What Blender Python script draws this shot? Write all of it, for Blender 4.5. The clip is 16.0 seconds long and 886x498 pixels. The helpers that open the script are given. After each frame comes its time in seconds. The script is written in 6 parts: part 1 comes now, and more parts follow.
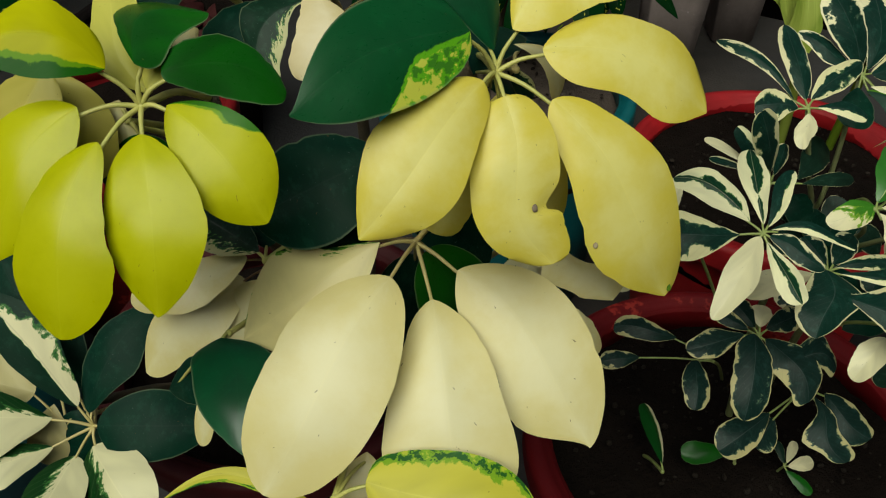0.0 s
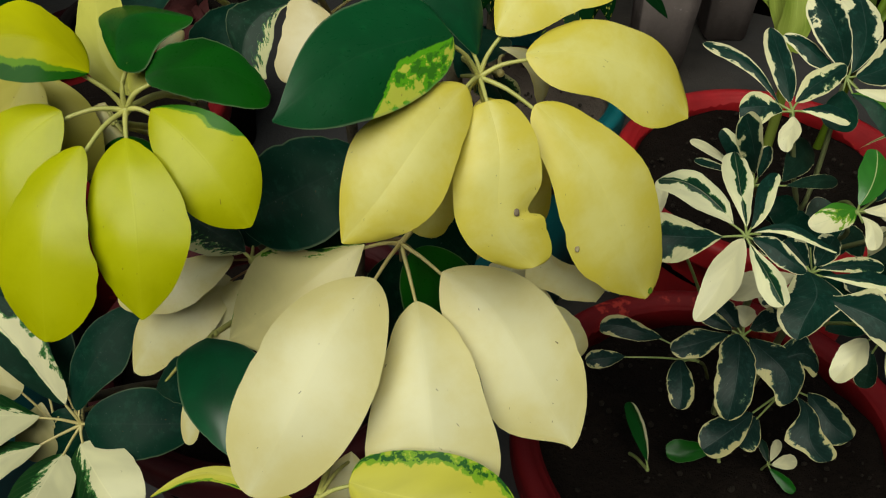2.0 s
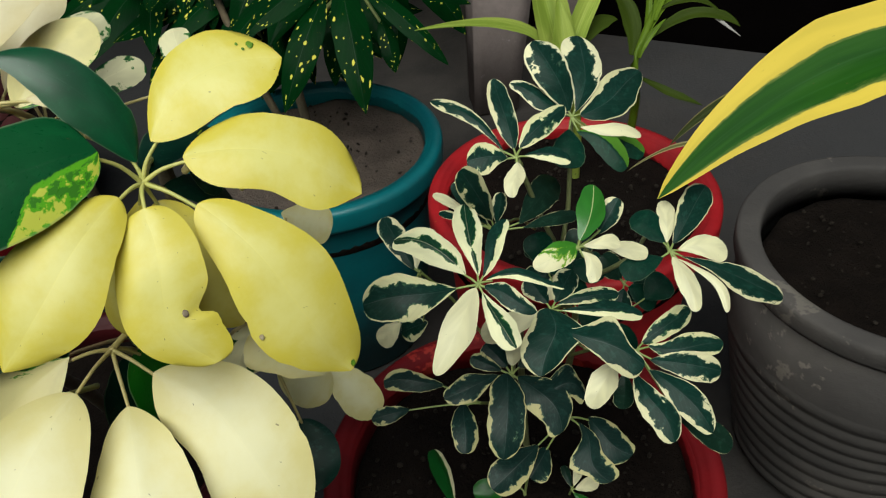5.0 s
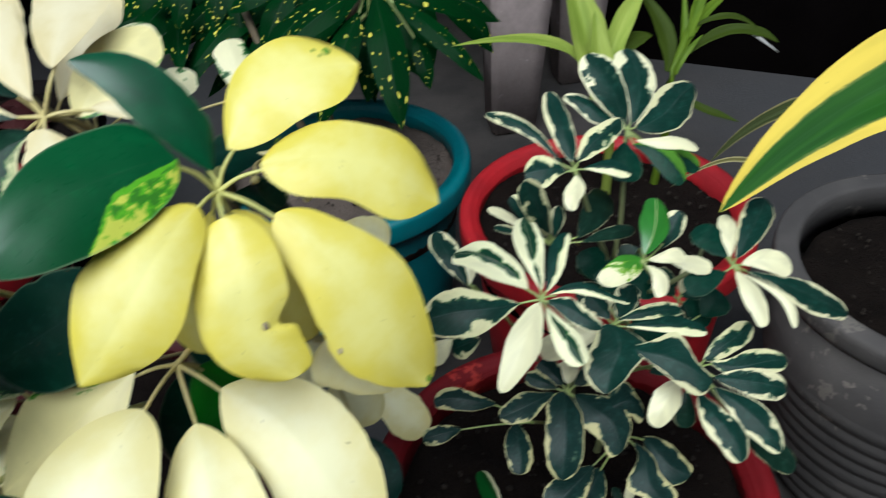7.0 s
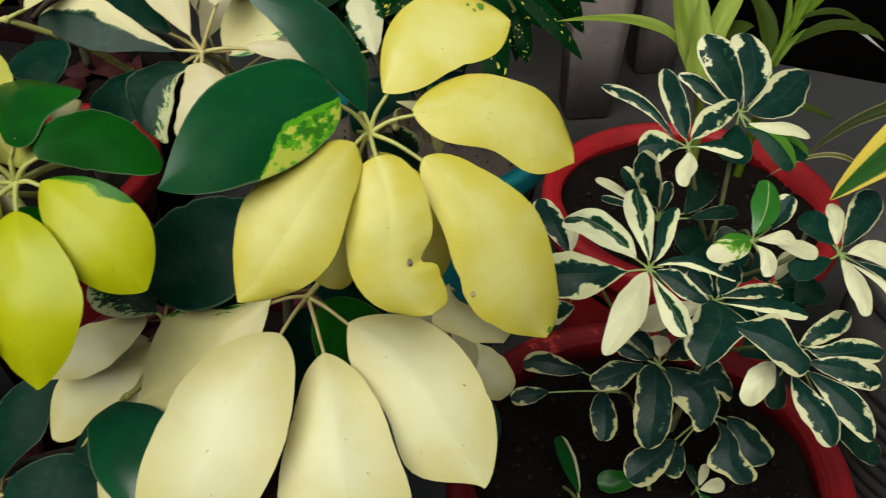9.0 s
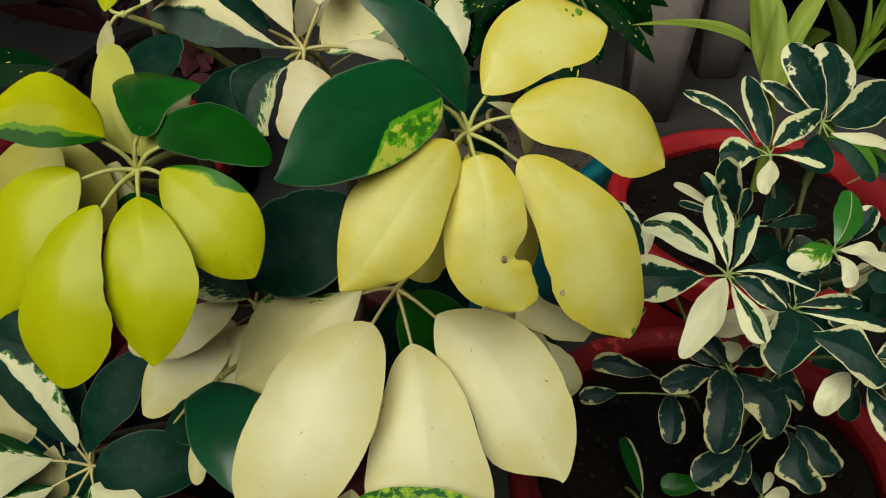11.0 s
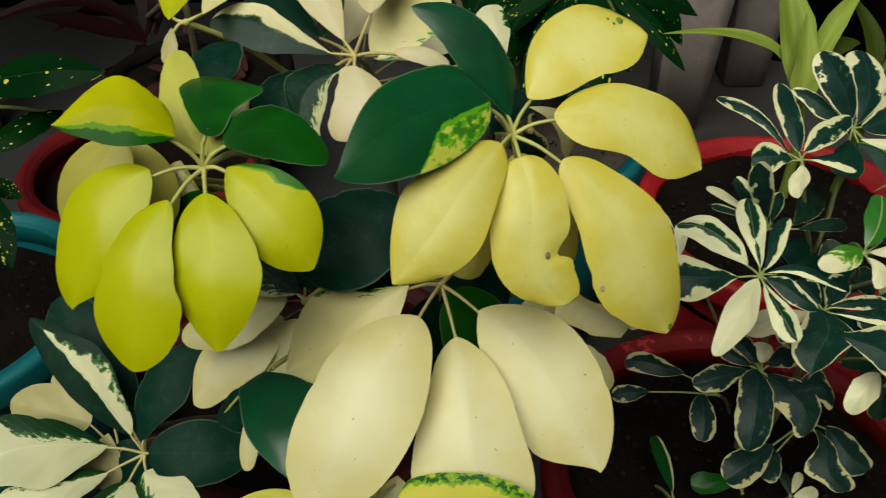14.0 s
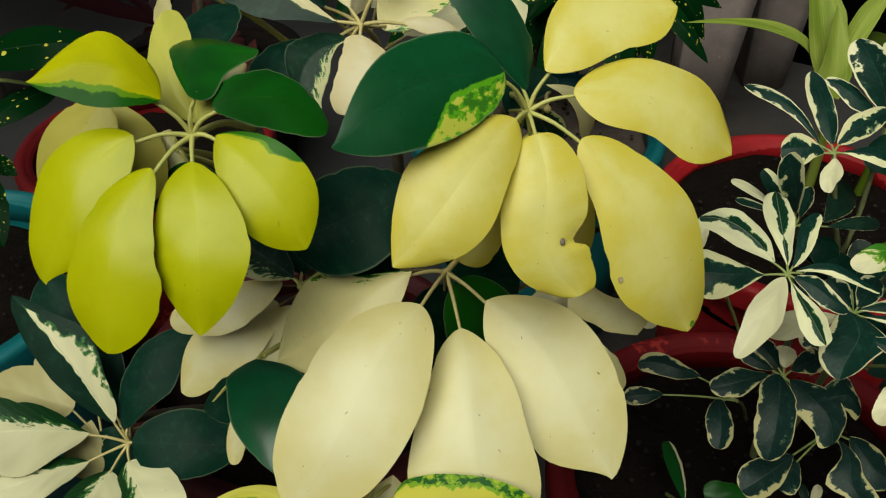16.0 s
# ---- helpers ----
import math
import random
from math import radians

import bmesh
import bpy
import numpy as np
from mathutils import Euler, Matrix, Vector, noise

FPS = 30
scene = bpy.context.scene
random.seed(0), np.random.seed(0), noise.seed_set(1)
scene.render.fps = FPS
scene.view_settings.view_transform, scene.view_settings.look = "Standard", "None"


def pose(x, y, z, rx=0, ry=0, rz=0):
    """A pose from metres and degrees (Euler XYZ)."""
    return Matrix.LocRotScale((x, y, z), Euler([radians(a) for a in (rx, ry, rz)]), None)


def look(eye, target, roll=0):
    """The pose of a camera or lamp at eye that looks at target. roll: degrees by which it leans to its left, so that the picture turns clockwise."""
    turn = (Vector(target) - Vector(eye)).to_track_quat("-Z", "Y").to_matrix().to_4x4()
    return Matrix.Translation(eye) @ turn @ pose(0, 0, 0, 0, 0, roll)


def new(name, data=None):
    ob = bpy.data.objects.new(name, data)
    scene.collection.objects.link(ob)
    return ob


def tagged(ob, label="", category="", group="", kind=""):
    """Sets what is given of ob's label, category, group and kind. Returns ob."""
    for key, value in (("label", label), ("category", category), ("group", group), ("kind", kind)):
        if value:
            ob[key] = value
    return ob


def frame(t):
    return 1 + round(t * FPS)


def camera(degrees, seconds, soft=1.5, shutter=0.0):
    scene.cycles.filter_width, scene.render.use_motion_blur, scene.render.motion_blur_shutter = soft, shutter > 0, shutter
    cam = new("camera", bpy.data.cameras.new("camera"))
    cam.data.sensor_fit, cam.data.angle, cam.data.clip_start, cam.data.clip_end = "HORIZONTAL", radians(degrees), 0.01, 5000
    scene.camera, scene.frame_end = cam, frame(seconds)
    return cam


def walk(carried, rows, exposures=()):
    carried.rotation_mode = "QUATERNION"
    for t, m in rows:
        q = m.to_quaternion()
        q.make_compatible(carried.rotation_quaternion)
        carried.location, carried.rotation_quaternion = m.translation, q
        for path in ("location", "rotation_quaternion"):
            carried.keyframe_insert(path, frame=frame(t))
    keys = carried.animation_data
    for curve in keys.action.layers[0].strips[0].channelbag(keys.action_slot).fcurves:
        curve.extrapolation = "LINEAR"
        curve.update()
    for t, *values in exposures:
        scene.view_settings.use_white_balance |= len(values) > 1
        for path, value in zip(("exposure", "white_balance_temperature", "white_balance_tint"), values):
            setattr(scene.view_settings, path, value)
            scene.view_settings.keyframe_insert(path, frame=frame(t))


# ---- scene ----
from mathutils.bvhtree import BVHTree

cam = camera(56.6, 16.0, soft=1.1, shutter=0.9)
METRES, EYE, TILT, LEAN, TURN = 0.38, 0.8, -41.0, 1.0, 0.0
ROWS = [
    (0.0, 0.0, 0.0, 0.0, 0.0, 0.0, -0.0),
    (0.5, -0.004, 0.006, -0.0037, -0.07, -0.16, -0.24),
    (1.0, 0.0058, 0.0073, -0.0056, -0.25, -0.25, -0.36),
    (1.5, 0.0056, -0.0067, 0.0022, -0.36, -0.26, -0.35),
    (2.0, 0.0132, -0.0084, 0.0106, -0.35, -0.45, -0.24),
    (2.5, 0.0097, -0.0361, 0.0212, -0.35, -0.32, 0.13),
    (3.0, 0.0216, -0.082, 0.0291, -0.19, -0.13, 0.61),
    (3.5, 0.146, -0.0628, 0.0668, -0.3, 0.33, 4.04),
    (4.0, 0.2943, -0.0352, 0.051, -3.34, 0.57, 6.06),
    (6.5, 0.259, -0.0726, 0.0564, -6.12, 2.76, 8.35),
    (7.0, 0.1987, -0.0104, 0.0537, -5.73, 2.96, 7.8),
    (7.5, 0.124, -0.0013, 0.039, -5.16, 2.77, 5.8),
    (8.0, 0.1149, -0.0205, 0.0334, -4.54, 2.54, 4.36),
    (8.5, 0.0998, -0.0291, 0.0348, -3.95, 2.33, 3.64),
    (9.0, 0.0844, -0.0379, 0.0229, -3.06, 2.1, 2.85),
    (9.5, 0.0633, -0.0365, 0.0233, -2.01, 2.1, 2.1),
    (10.0, 0.0471, -0.0551, 0.023, -1.15, 2.06, 1.48),
    (12.5, 0.0143, -0.0757, 0.0223, 0.35, 2.01, 0.14),
    (13.0, 0.0249, -0.0953, 0.0228, 0.43, 2.14, 0.19),
    (13.5, 0.0194, -0.1036, 0.0184, 0.78, 2.48, 0.33),
    (14.0, -0.0054, -0.1136, 0.0064, 1.31, 2.61, 0.06),
    (14.5, -0.014, -0.0913, -0.0027, 1.86, 2.72, -0.31),
    (15.0, -0.0086, -0.0611, -0.0074, 2.1, 2.8, -0.57),
    (15.5, -0.0103, -0.0439, -0.0057, 2.03, 2.7, -1.23),
    (16.0, -0.0034, -0.0351, -0.0079, 1.85, 2.5, -1.67),
]
EXPOSURES = [(0.0, -0.14, 6600, 0), (2.3, -0.12, 6600, 0), (3.0, 0.10, 6500, 0), (3.5, 0.03, 6600, 0), (4.0, -0.05, 6600, 0), (6.3, 0.52, 5480, 7), (7.3, 0.52, 5520, 7), (8.2, 0.22, 6050, 4), (9.0, 0.06, 6300, 2), (10.2, -0.13, 6550, 0), (12.5, -0.10, 6600, 0), (16.0, -0.10, 6600, 0)]
walk(cam, [(t, pose(0, 0, EYE, TILT, LEAN, TURN) @ pose(METRES * x, METRES * y, METRES * z, 90 + pitch, roll, yaw)) for t, x, y, z, yaw, pitch, roll in ROWS], EXPOSURES)

# ---- light ----
world = bpy.data.worlds.new("sky")
scene.world = world
world.use_nodes = True
wn = world.node_tree.nodes
sky = wn.new("ShaderNodeTexSky")
sky.sky_type = "NISHITA"
sky.sun_disc = False
sky.sun_elevation, sky.sun_rotation = radians(52), radians(204)
sky.air_density, sky.dust_density = 1.6, 4.0
wn["Background"].inputs["Strength"].default_value = 0.042
world.node_tree.links.new(sky.outputs["Color"], wn["Background"].inputs["Color"])
sun = new("sun", bpy.data.lights.new("sun", "SUN"))
sun.data.energy, sun.data.angle, sun.data.color = 4.3, radians(58), (1.0, 0.975, 0.885)
sun.matrix_world = look((-0.60, -1.35, 1.9), (0, 0, 0))


# ---- materials ----
def material(name):
    m = bpy.data.materials.new(name)
    m.use_nodes = True
    m.node_tree.nodes.clear()
    return m, m.node_tree.nodes, m.node_tree.links


def rgb(c):
    return (c[0], c[1], c[2], 1.0)


def math_node(nodes, links, op, a, b=None, clamp=False):
    n = nodes.new("ShaderNodeMath")
    n.operation, n.use_clamp = op, clamp
    for i, v in enumerate((a, b)):
        if v is None:
            continue
        if isinstance(v, (int, float)):
            n.inputs[i].default_value = v
        else:
            links.new(v, n.inputs[i])
    return n.outputs[0]


def mix_node(nodes, links, fac, a, b):
    n = nodes.new("ShaderNodeMix")
    n.data_type = "RGBA"
    for sock, v in ((n.inputs[0], fac), (n.inputs[6], a), (n.inputs[7], b)):
        if isinstance(v, (int, float)):
            sock.default_value = v
        elif isinstance(v, tuple):
            sock.default_value = rgb(v)
        else:
            links.new(v, sock)
    return n.outputs[2]


def smooth(nodes, links, v, lo, hi):
    n = nodes.new("ShaderNodeMapRange")
    n.interpolation_type = "SMOOTHSTEP"
    links.new(v, n.inputs[0])
    n.inputs[1].default_value, n.inputs[2].default_value = lo, hi
    return n.outputs[0]


def noise_node(nodes, links, vec, scale, detail=3.0, rough=0.55):
    n = nodes.new("ShaderNodeTexNoise")
    n.inputs["Scale"].default_value, n.inputs["Detail"].default_value, n.inputs["Roughness"].default_value = scale, detail, rough
    if vec is not None:
        links.new(vec, n.inputs["Vector"])
    return n.outputs["Fac"]


def leaf_material(name, main, other=None, middle=None, edge=0.0, lean=0.0, along=0.0, ragged=0.6, level=1.0, rough=0.34, vein=0.35, tone=None, fine=1.0, flow=0.22, let=0.14, gloss=0.42, band=0.10, dots=0.0, stop=0.0, mottle=0.0, teeth=0.55, nerves=0.04, relief=1.0, heart=None, vary=0.0, lines=0.0, patchy=False, hem=0.0, dust=0.0, rim=0.0, marble=0.0):
    """A leaf blade. other shows where edge*|x| + lean*x + along*v + noise passes the level (x across, -1 to 1; v from base to tip)."""
    m, nodes, links = material(name)
    uv = nodes.new("ShaderNodeUVMap")
    sep = nodes.new("ShaderNodeSeparateXYZ")
    links.new(uv.outputs[0], sep.inputs[0])
    x = math_node(nodes, links, "MULTIPLY_ADD", sep.outputs[0], 2.0)
    x.node.inputs[2].default_value = -1.0
    v = sep.outputs[1]
    ax = math_node(nodes, links, "ABSOLUTE", x)
    info = nodes.new("ShaderNodeObjectInfo")
    seed = math_node(nodes, links, "MULTIPLY", info.outputs["Random"], 37.0)
    comb = nodes.new("ShaderNodeCombineXYZ")
    # patches run along the side veins: slanted from the midrib outwards
    slant = math_node(nodes, links, "MULTIPLY_ADD", ax, -0.35)
    links.new(v, slant.node.inputs[2])
    links.new(math_node(nodes, links, "MULTIPLY", x, flow * 4), comb.inputs[0])
    links.new(math_node(nodes, links, "MULTIPLY", slant, 3.2), comb.inputs[1])
    links.new(seed, comb.inputs[2])
    blotch = noise_node(nodes, links, comb.outputs[0], 1.7 * fine, 4.0, 0.62)
    grain = noise_node(nodes, links, comb.outputs[0], 16.0, 3.0, 0.6)
    wide = noise_node(nodes, links, comb.outputs[0], 0.8, 2.0, 0.5)
    col = mix_node(nodes, links, smooth(nodes, links, wide, 0.3, 0.7), main, tone or tuple(c * 0.82 for c in main))
    # across and along at one true scale
    even = nodes.new("ShaderNodeCombineXYZ")
    links.new(x, even.inputs[0])
    links.new(math_node(nodes, links, "MULTIPLY", v, 4.4), even.inputs[1])
    links.new(seed, even.inputs[2])
    if marble:
        cloud = noise_node(nodes, links, even.outputs[0], 2.4, 6.0, 0.72)
        col = mix_node(nodes, links, math_node(nodes, links, "MULTIPLY", smooth(nodes, links, cloud, 0.50, 0.66), marble), col, tuple(c * 2.3 + 0.005 for c in main))
    if heart:
        # the blade pales from its margins and base towards the middle
        out_way = math_node(nodes, links, "ADD", math_node(nodes, links, "MULTIPLY", ax, 0.62), math_node(nodes, links, "MULTIPLY", math_node(nodes, links, "ABSOLUTE", math_node(nodes, links, "SUBTRACT", v, 0.52)), 0.95))
        out_way = math_node(nodes, links, "ADD", out_way, math_node(nodes, links, "MULTIPLY", math_node(nodes, links, "SUBTRACT", noise_node(nodes, links, even.outputs[0], 1.3, 5.0, 0.62), 0.5), 1.3))
        col = mix_node(nodes, links, smooth(nodes, links, out_way, 0.0, 0.95), heart, col)
    if lines:
        thread = nodes.new("ShaderNodeCombineXYZ")
        links.new(math_node(nodes, links, "MULTIPLY", x, 11.0), thread.inputs[0])
        links.new(math_node(nodes, links, "MULTIPLY", v, 0.8), thread.inputs[1])
        links.new(seed, thread.inputs[2])
        streaks = smooth(nodes, links, noise_node(nodes, links, thread.outputs[0], 1.0, 3.0, 0.6), 0.45, 0.72)
        col = mix_node(nodes, links, math_node(nodes, links, "MULTIPLY", streaks, lines), col, tuple(min(1.0, c * 1.9 + 0.03) for c in main))
    if other:
        s = math_node(nodes, links, "MULTIPLY", ax, edge)
        if vary:
            chance = math_node(nodes, links, "SUBTRACT", math_node(nodes, links, "FRACT", math_node(nodes, links, "MULTIPLY", info.outputs["Random"], 7.31)), 0.5)
            s = math_node(nodes, links, "ADD", s, math_node(nodes, links, "MULTIPLY", math_node(nodes, links, "MULTIPLY", chance, x), vary))
            chance = math_node(nodes, links, "SUBTRACT", math_node(nodes, links, "FRACT", math_node(nodes, links, "MULTIPLY", info.outputs["Random"], 17.7)), 0.5)
            s = math_node(nodes, links, "ADD", s, math_node(nodes, links, "MULTIPLY", chance, vary * 0.35))
        s = math_node(nodes, links, "ADD", s, math_node(nodes, links, "MULTIPLY", x, lean))
        s = math_node(nodes, links, "ADD", s, math_node(nodes, links, "MULTIPLY", v, along))
        if patchy:
            blotch = noise_node(nodes, links, even.outputs[0], 0.85 * fine, 3.0, 0.5)
        n0 = math_node(nodes, links, "MULTIPLY", math_node(nodes, links, "SUBTRACT", blotch, 0.5), ragged * 2)
        n1 = math_node(nodes, links, "MULTIPLY", math_node(nodes, links, "SUBTRACT", noise_node(nodes, links, even.outputs[0], 3.4, 6.0, 0.70), 0.5), ragged * teeth * 1.5)
        s = math_node(nodes, links, "ADD", math_node(nodes, links, "ADD", s, n0), n1)
        if stop:
            s = math_node(nodes, links, "SUBTRACT", s, math_node(nodes, links, "MULTIPLY", smooth(nodes, links, math_node(nodes, links, "ADD", math_node(nodes, links, "SUBTRACT", v, math_node(nodes, links, "MULTIPLY", ax, 0.28)), math_node(nodes, links, "MULTIPLY", n0, 0.5)), stop - 0.10, stop + 0.12), 1.6))
        if middle:
            col = mix_node(nodes, links, smooth(nodes, links, s, level - band - 0.04, level - band + 0.02), col, middle)
        other_col = mix_node(nodes, links, smooth(nodes, links, wide, 0.35, 0.65), other, tuple(c * 0.88 for c in other))
        if mottle:
            spread = nodes.new("ShaderNodeTexNoise")
            spread.inputs["Scale"].default_value, spread.inputs["Detail"].default_value, spread.inputs["Roughness"].default_value = 2.3, 4.0, 0.60
            flat = nodes.new("ShaderNodeCombineXYZ")
            links.new(math_node(nodes, links, "MULTIPLY", x, 1.3), flat.inputs[0])
            links.new(math_node(nodes, links, "MULTIPLY", v, 4.2), flat.inputs[1])
            links.new(seed, flat.inputs[2])
            links.new(flat.outputs[0], spread.inputs["Vector"])
            other_col = mix_node(nodes, links, smooth(nodes, links, spread.outputs["Fac"], 0.60 - mottle, 0.63 - mottle), other_col, middle or main)
            other_col = mix_node(nodes, links, smooth(nodes, links, spread.outputs["Fac"], 0.66 - mottle, 0.69 - mottle), other_col, tuple(0.6 * a + 0.4 * b for a, b in zip(main, middle or main)))
        shown = smooth(nodes, links, s, level - 0.025, level + 0.025)
        if hem:
            shown = math_node(nodes, links, "MAXIMUM", shown, smooth(nodes, links, ax, 1 - hem - 0.02, 1 - hem + 0.02))
        col = mix_node(nodes, links, shown, col, other_col)
    if dots:
        spot = nodes.new("ShaderNodeTexVoronoi")
        spot.inputs["Scale"].default_value = 4.6
        speckle = nodes.new("ShaderNodeCombineXYZ")
        links.new(math_node(nodes, links, "MULTIPLY", x, 1.1), speckle.inputs[0])
        links.new(math_node(nodes, links, "MULTIPLY", v, 5.0), speckle.inputs[1])
        links.new(seed, speckle.inputs[2])
        spot.inputs["Randomness"].default_value = 1.0
        links.new(speckle.outputs[0], spot.inputs["Vector"])
        size = nodes.new("ShaderNodeSeparateColor")
        links.new(spot.outputs["Color"], size.inputs[0])
        big = math_node(nodes, links, "MULTIPLY", math_node(nodes, links, "POWER", size.outputs[0], 5.5), dots)
        big = math_node(nodes, links, "MULTIPLY", big, smooth(nodes, links, blotch, 0.40, 0.56))
        far = math_node(nodes, links, "ADD", spot.outputs["Distance"], math_node(nodes, links, "MULTIPLY", math_node(nodes, links, "SUBTRACT", grain, 0.5), 0.25))
        inside = smooth(nodes, links, math_node(nodes, links, "SUBTRACT", big, far), 0.0, 0.05)
        col = mix_node(nodes, links, inside, col, (0.56, 0.52, 0.07))
    # the midrib and faint side veins
    rib = math_node(nodes, links, "SUBTRACT", 1.0, smooth(nodes, links, ax, 0.002, 0.028))
    wave = nodes.new("ShaderNodeTexWave")
    wave.wave_type, wave.bands_direction = "BANDS", "Y"
    wave.inputs["Scale"].default_value, wave.inputs["Distortion"].default_value = 3.1, 0.7
    cw = nodes.new("ShaderNodeCombineXYZ")
    links.new(seed, cw.inputs[0])
    links.new(slant, cw.inputs[1])
    links.new(cw.outputs[0], wave.inputs["Vector"])
    side = smooth(nodes, links, wave.outputs["Fac"], 0.86, 1.0)
    pale = tuple(min(1.0, c * 1.25 + 0.05) for c in main)
    col = mix_node(nodes, links, math_node(nodes, links, "MULTIPLY", rib, vein * 0.6), col, pale)
    col = mix_node(nodes, links, math_node(nodes, links, "MULTIPLY", side, vein * nerves), col, pale)
    if rim:
        col = mix_node(nodes, links, math_node(nodes, links, "MULTIPLY", smooth(nodes, links, ax, 0.95, 0.985), rim), col, (0.22, 0.28, 0.16))
    if dust:
        film = noise_node(nodes, links, even.outputs[0], 0.8, 4.0, 0.6)
        col = mix_node(nodes, links, math_node(nodes, links, "MULTIPLY", smooth(nodes, links, film, 0.42, 0.75), dust * 0.05), col, (0.30, 0.34, 0.33))
        crumb = smooth(nodes, links, noise_node(nodes, links, even.outputs[0], 15.0, 2.0, 0.5), 0.72, 0.76)
        col = mix_node(nodes, links, math_node(nodes, links, "MULTIPLY", crumb, dust * 0.6), col, (0.32, 0.36, 0.34))
    # small brown specks, a few to a leaf
    speck = noise_node(nodes, links, comb.outputs[0], 13.0, 1.0, 0.4)
    col = mix_node(nodes, links, math_node(nodes, links, "MULTIPLY", smooth(nodes, links, speck, 0.80, 0.812), 0.7), col, (0.10, 0.06, 0.02))
    shader = nodes.new("ShaderNodeBsdfPrincipled")
    links.new(col, shader.inputs["Base Color"])
    r = math_node(nodes, links, "MULTIPLY_ADD", grain, 0.16)
    r.node.inputs[2].default_value = rough - 0.08
    links.new(r, shader.inputs["Roughness"])
    shader.inputs["Specular IOR Level"].default_value = gloss
    bump = nodes.new("ShaderNodeBump")
    bump.inputs["Strength"].default_value, bump.inputs["Distance"].default_value = 0.30, 0.0006 * relief
    h = math_node(nodes, links, "ADD", math_node(nodes, links, "MULTIPLY", rib, -0.15), math_node(nodes, links, "MULTIPLY", side, -0.01))
    h = math_node(nodes, links, "ADD", h, math_node(nodes, links, "MULTIPLY", grain, 0.03))
    h = math_node(nodes, links, "ADD", h, math_node(nodes, links, "MULTIPLY", wide, 0.7))
    links.new(h, bump.inputs["Height"])
    links.new(bump.outputs[0], shader.inputs["Normal"])
    glow = nodes.new("ShaderNodeBsdfTranslucent")
    links.new(col, glow.inputs["Color"])
    both = nodes.new("ShaderNodeMixShader")
    both.inputs[0].default_value = let
    out = nodes.new("ShaderNodeOutputMaterial")
    links.new(shader.outputs[0], both.inputs[1])
    links.new(glow.outputs[0], both.inputs[2])
    links.new(both.outputs[0], out.inputs["Surface"])
    return m


def surface(name, base, second, third=None, scale=12.0, fine=90.0, rough=0.7, bump=0.3, distance=0.004, metal=0.0, spots=0.0, spec=0.5, vary=0.0, damp_shade=None):
    """A plain surface with stains at one scale, grain at another and, where asked, worn spots of a third colour."""
    m, nodes, links = material(name)
    tc = nodes.new("ShaderNodeTexCoord")
    big = noise_node(nodes, links, tc.outputs["Object"], scale, 4.0, 0.6)
    small = noise_node(nodes, links, tc.outputs["Object"], fine, 4.0, 0.65)
    col = mix_node(nodes, links, smooth(nodes, links, big, 0.35, 0.68), base, second)
    col = mix_node(nodes, links, math_node(nodes, links, "MULTIPLY", small, 0.35), col, tuple(c * 0.55 for c in second))
    if third:
        wear = noise_node(nodes, links, tc.outputs["Object"], scale * 2.3, 5.0, 0.7)
        col = mix_node(nodes, links, smooth(nodes, links, wear, 0.70 - spots, 0.74 - spots), col, third)
    if damp_shade:
        sep = nodes.new("ShaderNodeSeparateXYZ")
        links.new(tc.outputs["Object"], sep.inputs[0])
        stain_noise = noise_node(nodes, links, tc.outputs["Object"], 2.2, 5.0, 0.6)
        dark_mask = math_node(nodes, links, "SUBTRACT", math_node(nodes, links, "MULTIPLY", stain_noise, 1.2), sep.outputs[0])
        col = mix_node(nodes, links, smooth(nodes, links, dark_mask, 0.45, 0.75), col, damp_shade)
        # towards +x the floor's shade is put into its colour
        dark_mask = math_node(nodes, links, "ADD", math_node(nodes, links, "MULTIPLY", stain_noise, 0.9), sep.outputs[0])
        col = mix_node(nodes, links, smooth(nodes, links, dark_mask, 0.95, 1.45), col, damp_shade)
    if vary:
        info = nodes.new("ShaderNodeObjectInfo")
        col = mix_node(nodes, links, math_node(nodes, links, "MULTIPLY", info.outputs["Random"], vary), col, tuple(c * 0.4 for c in base))
    shader = nodes.new("ShaderNodeBsdfPrincipled")
    links.new(col, shader.inputs["Base Color"])
    r = math_node(nodes, links, "MULTIPLY_ADD", big, 0.25)
    r.node.inputs[2].default_value = rough - 0.12
    links.new(r, shader.inputs["Roughness"])
    shader.inputs["Metallic"].default_value = metal
    shader.inputs["Specular IOR Level"].default_value = spec
    b = nodes.new("ShaderNodeBump")
    b.inputs["Strength"].default_value, b.inputs["Distance"].default_value = bump, distance
    links.new(math_node(nodes, links, "ADD", small, math_node(nodes, links, "MULTIPLY", big, 0.6)), b.inputs["Height"])
    links.new(b.outputs[0], shader.inputs["Normal"])
    out = nodes.new("ShaderNodeOutputMaterial")
    links.new(shader.outputs[0], out.inputs["Surface"])
    return m


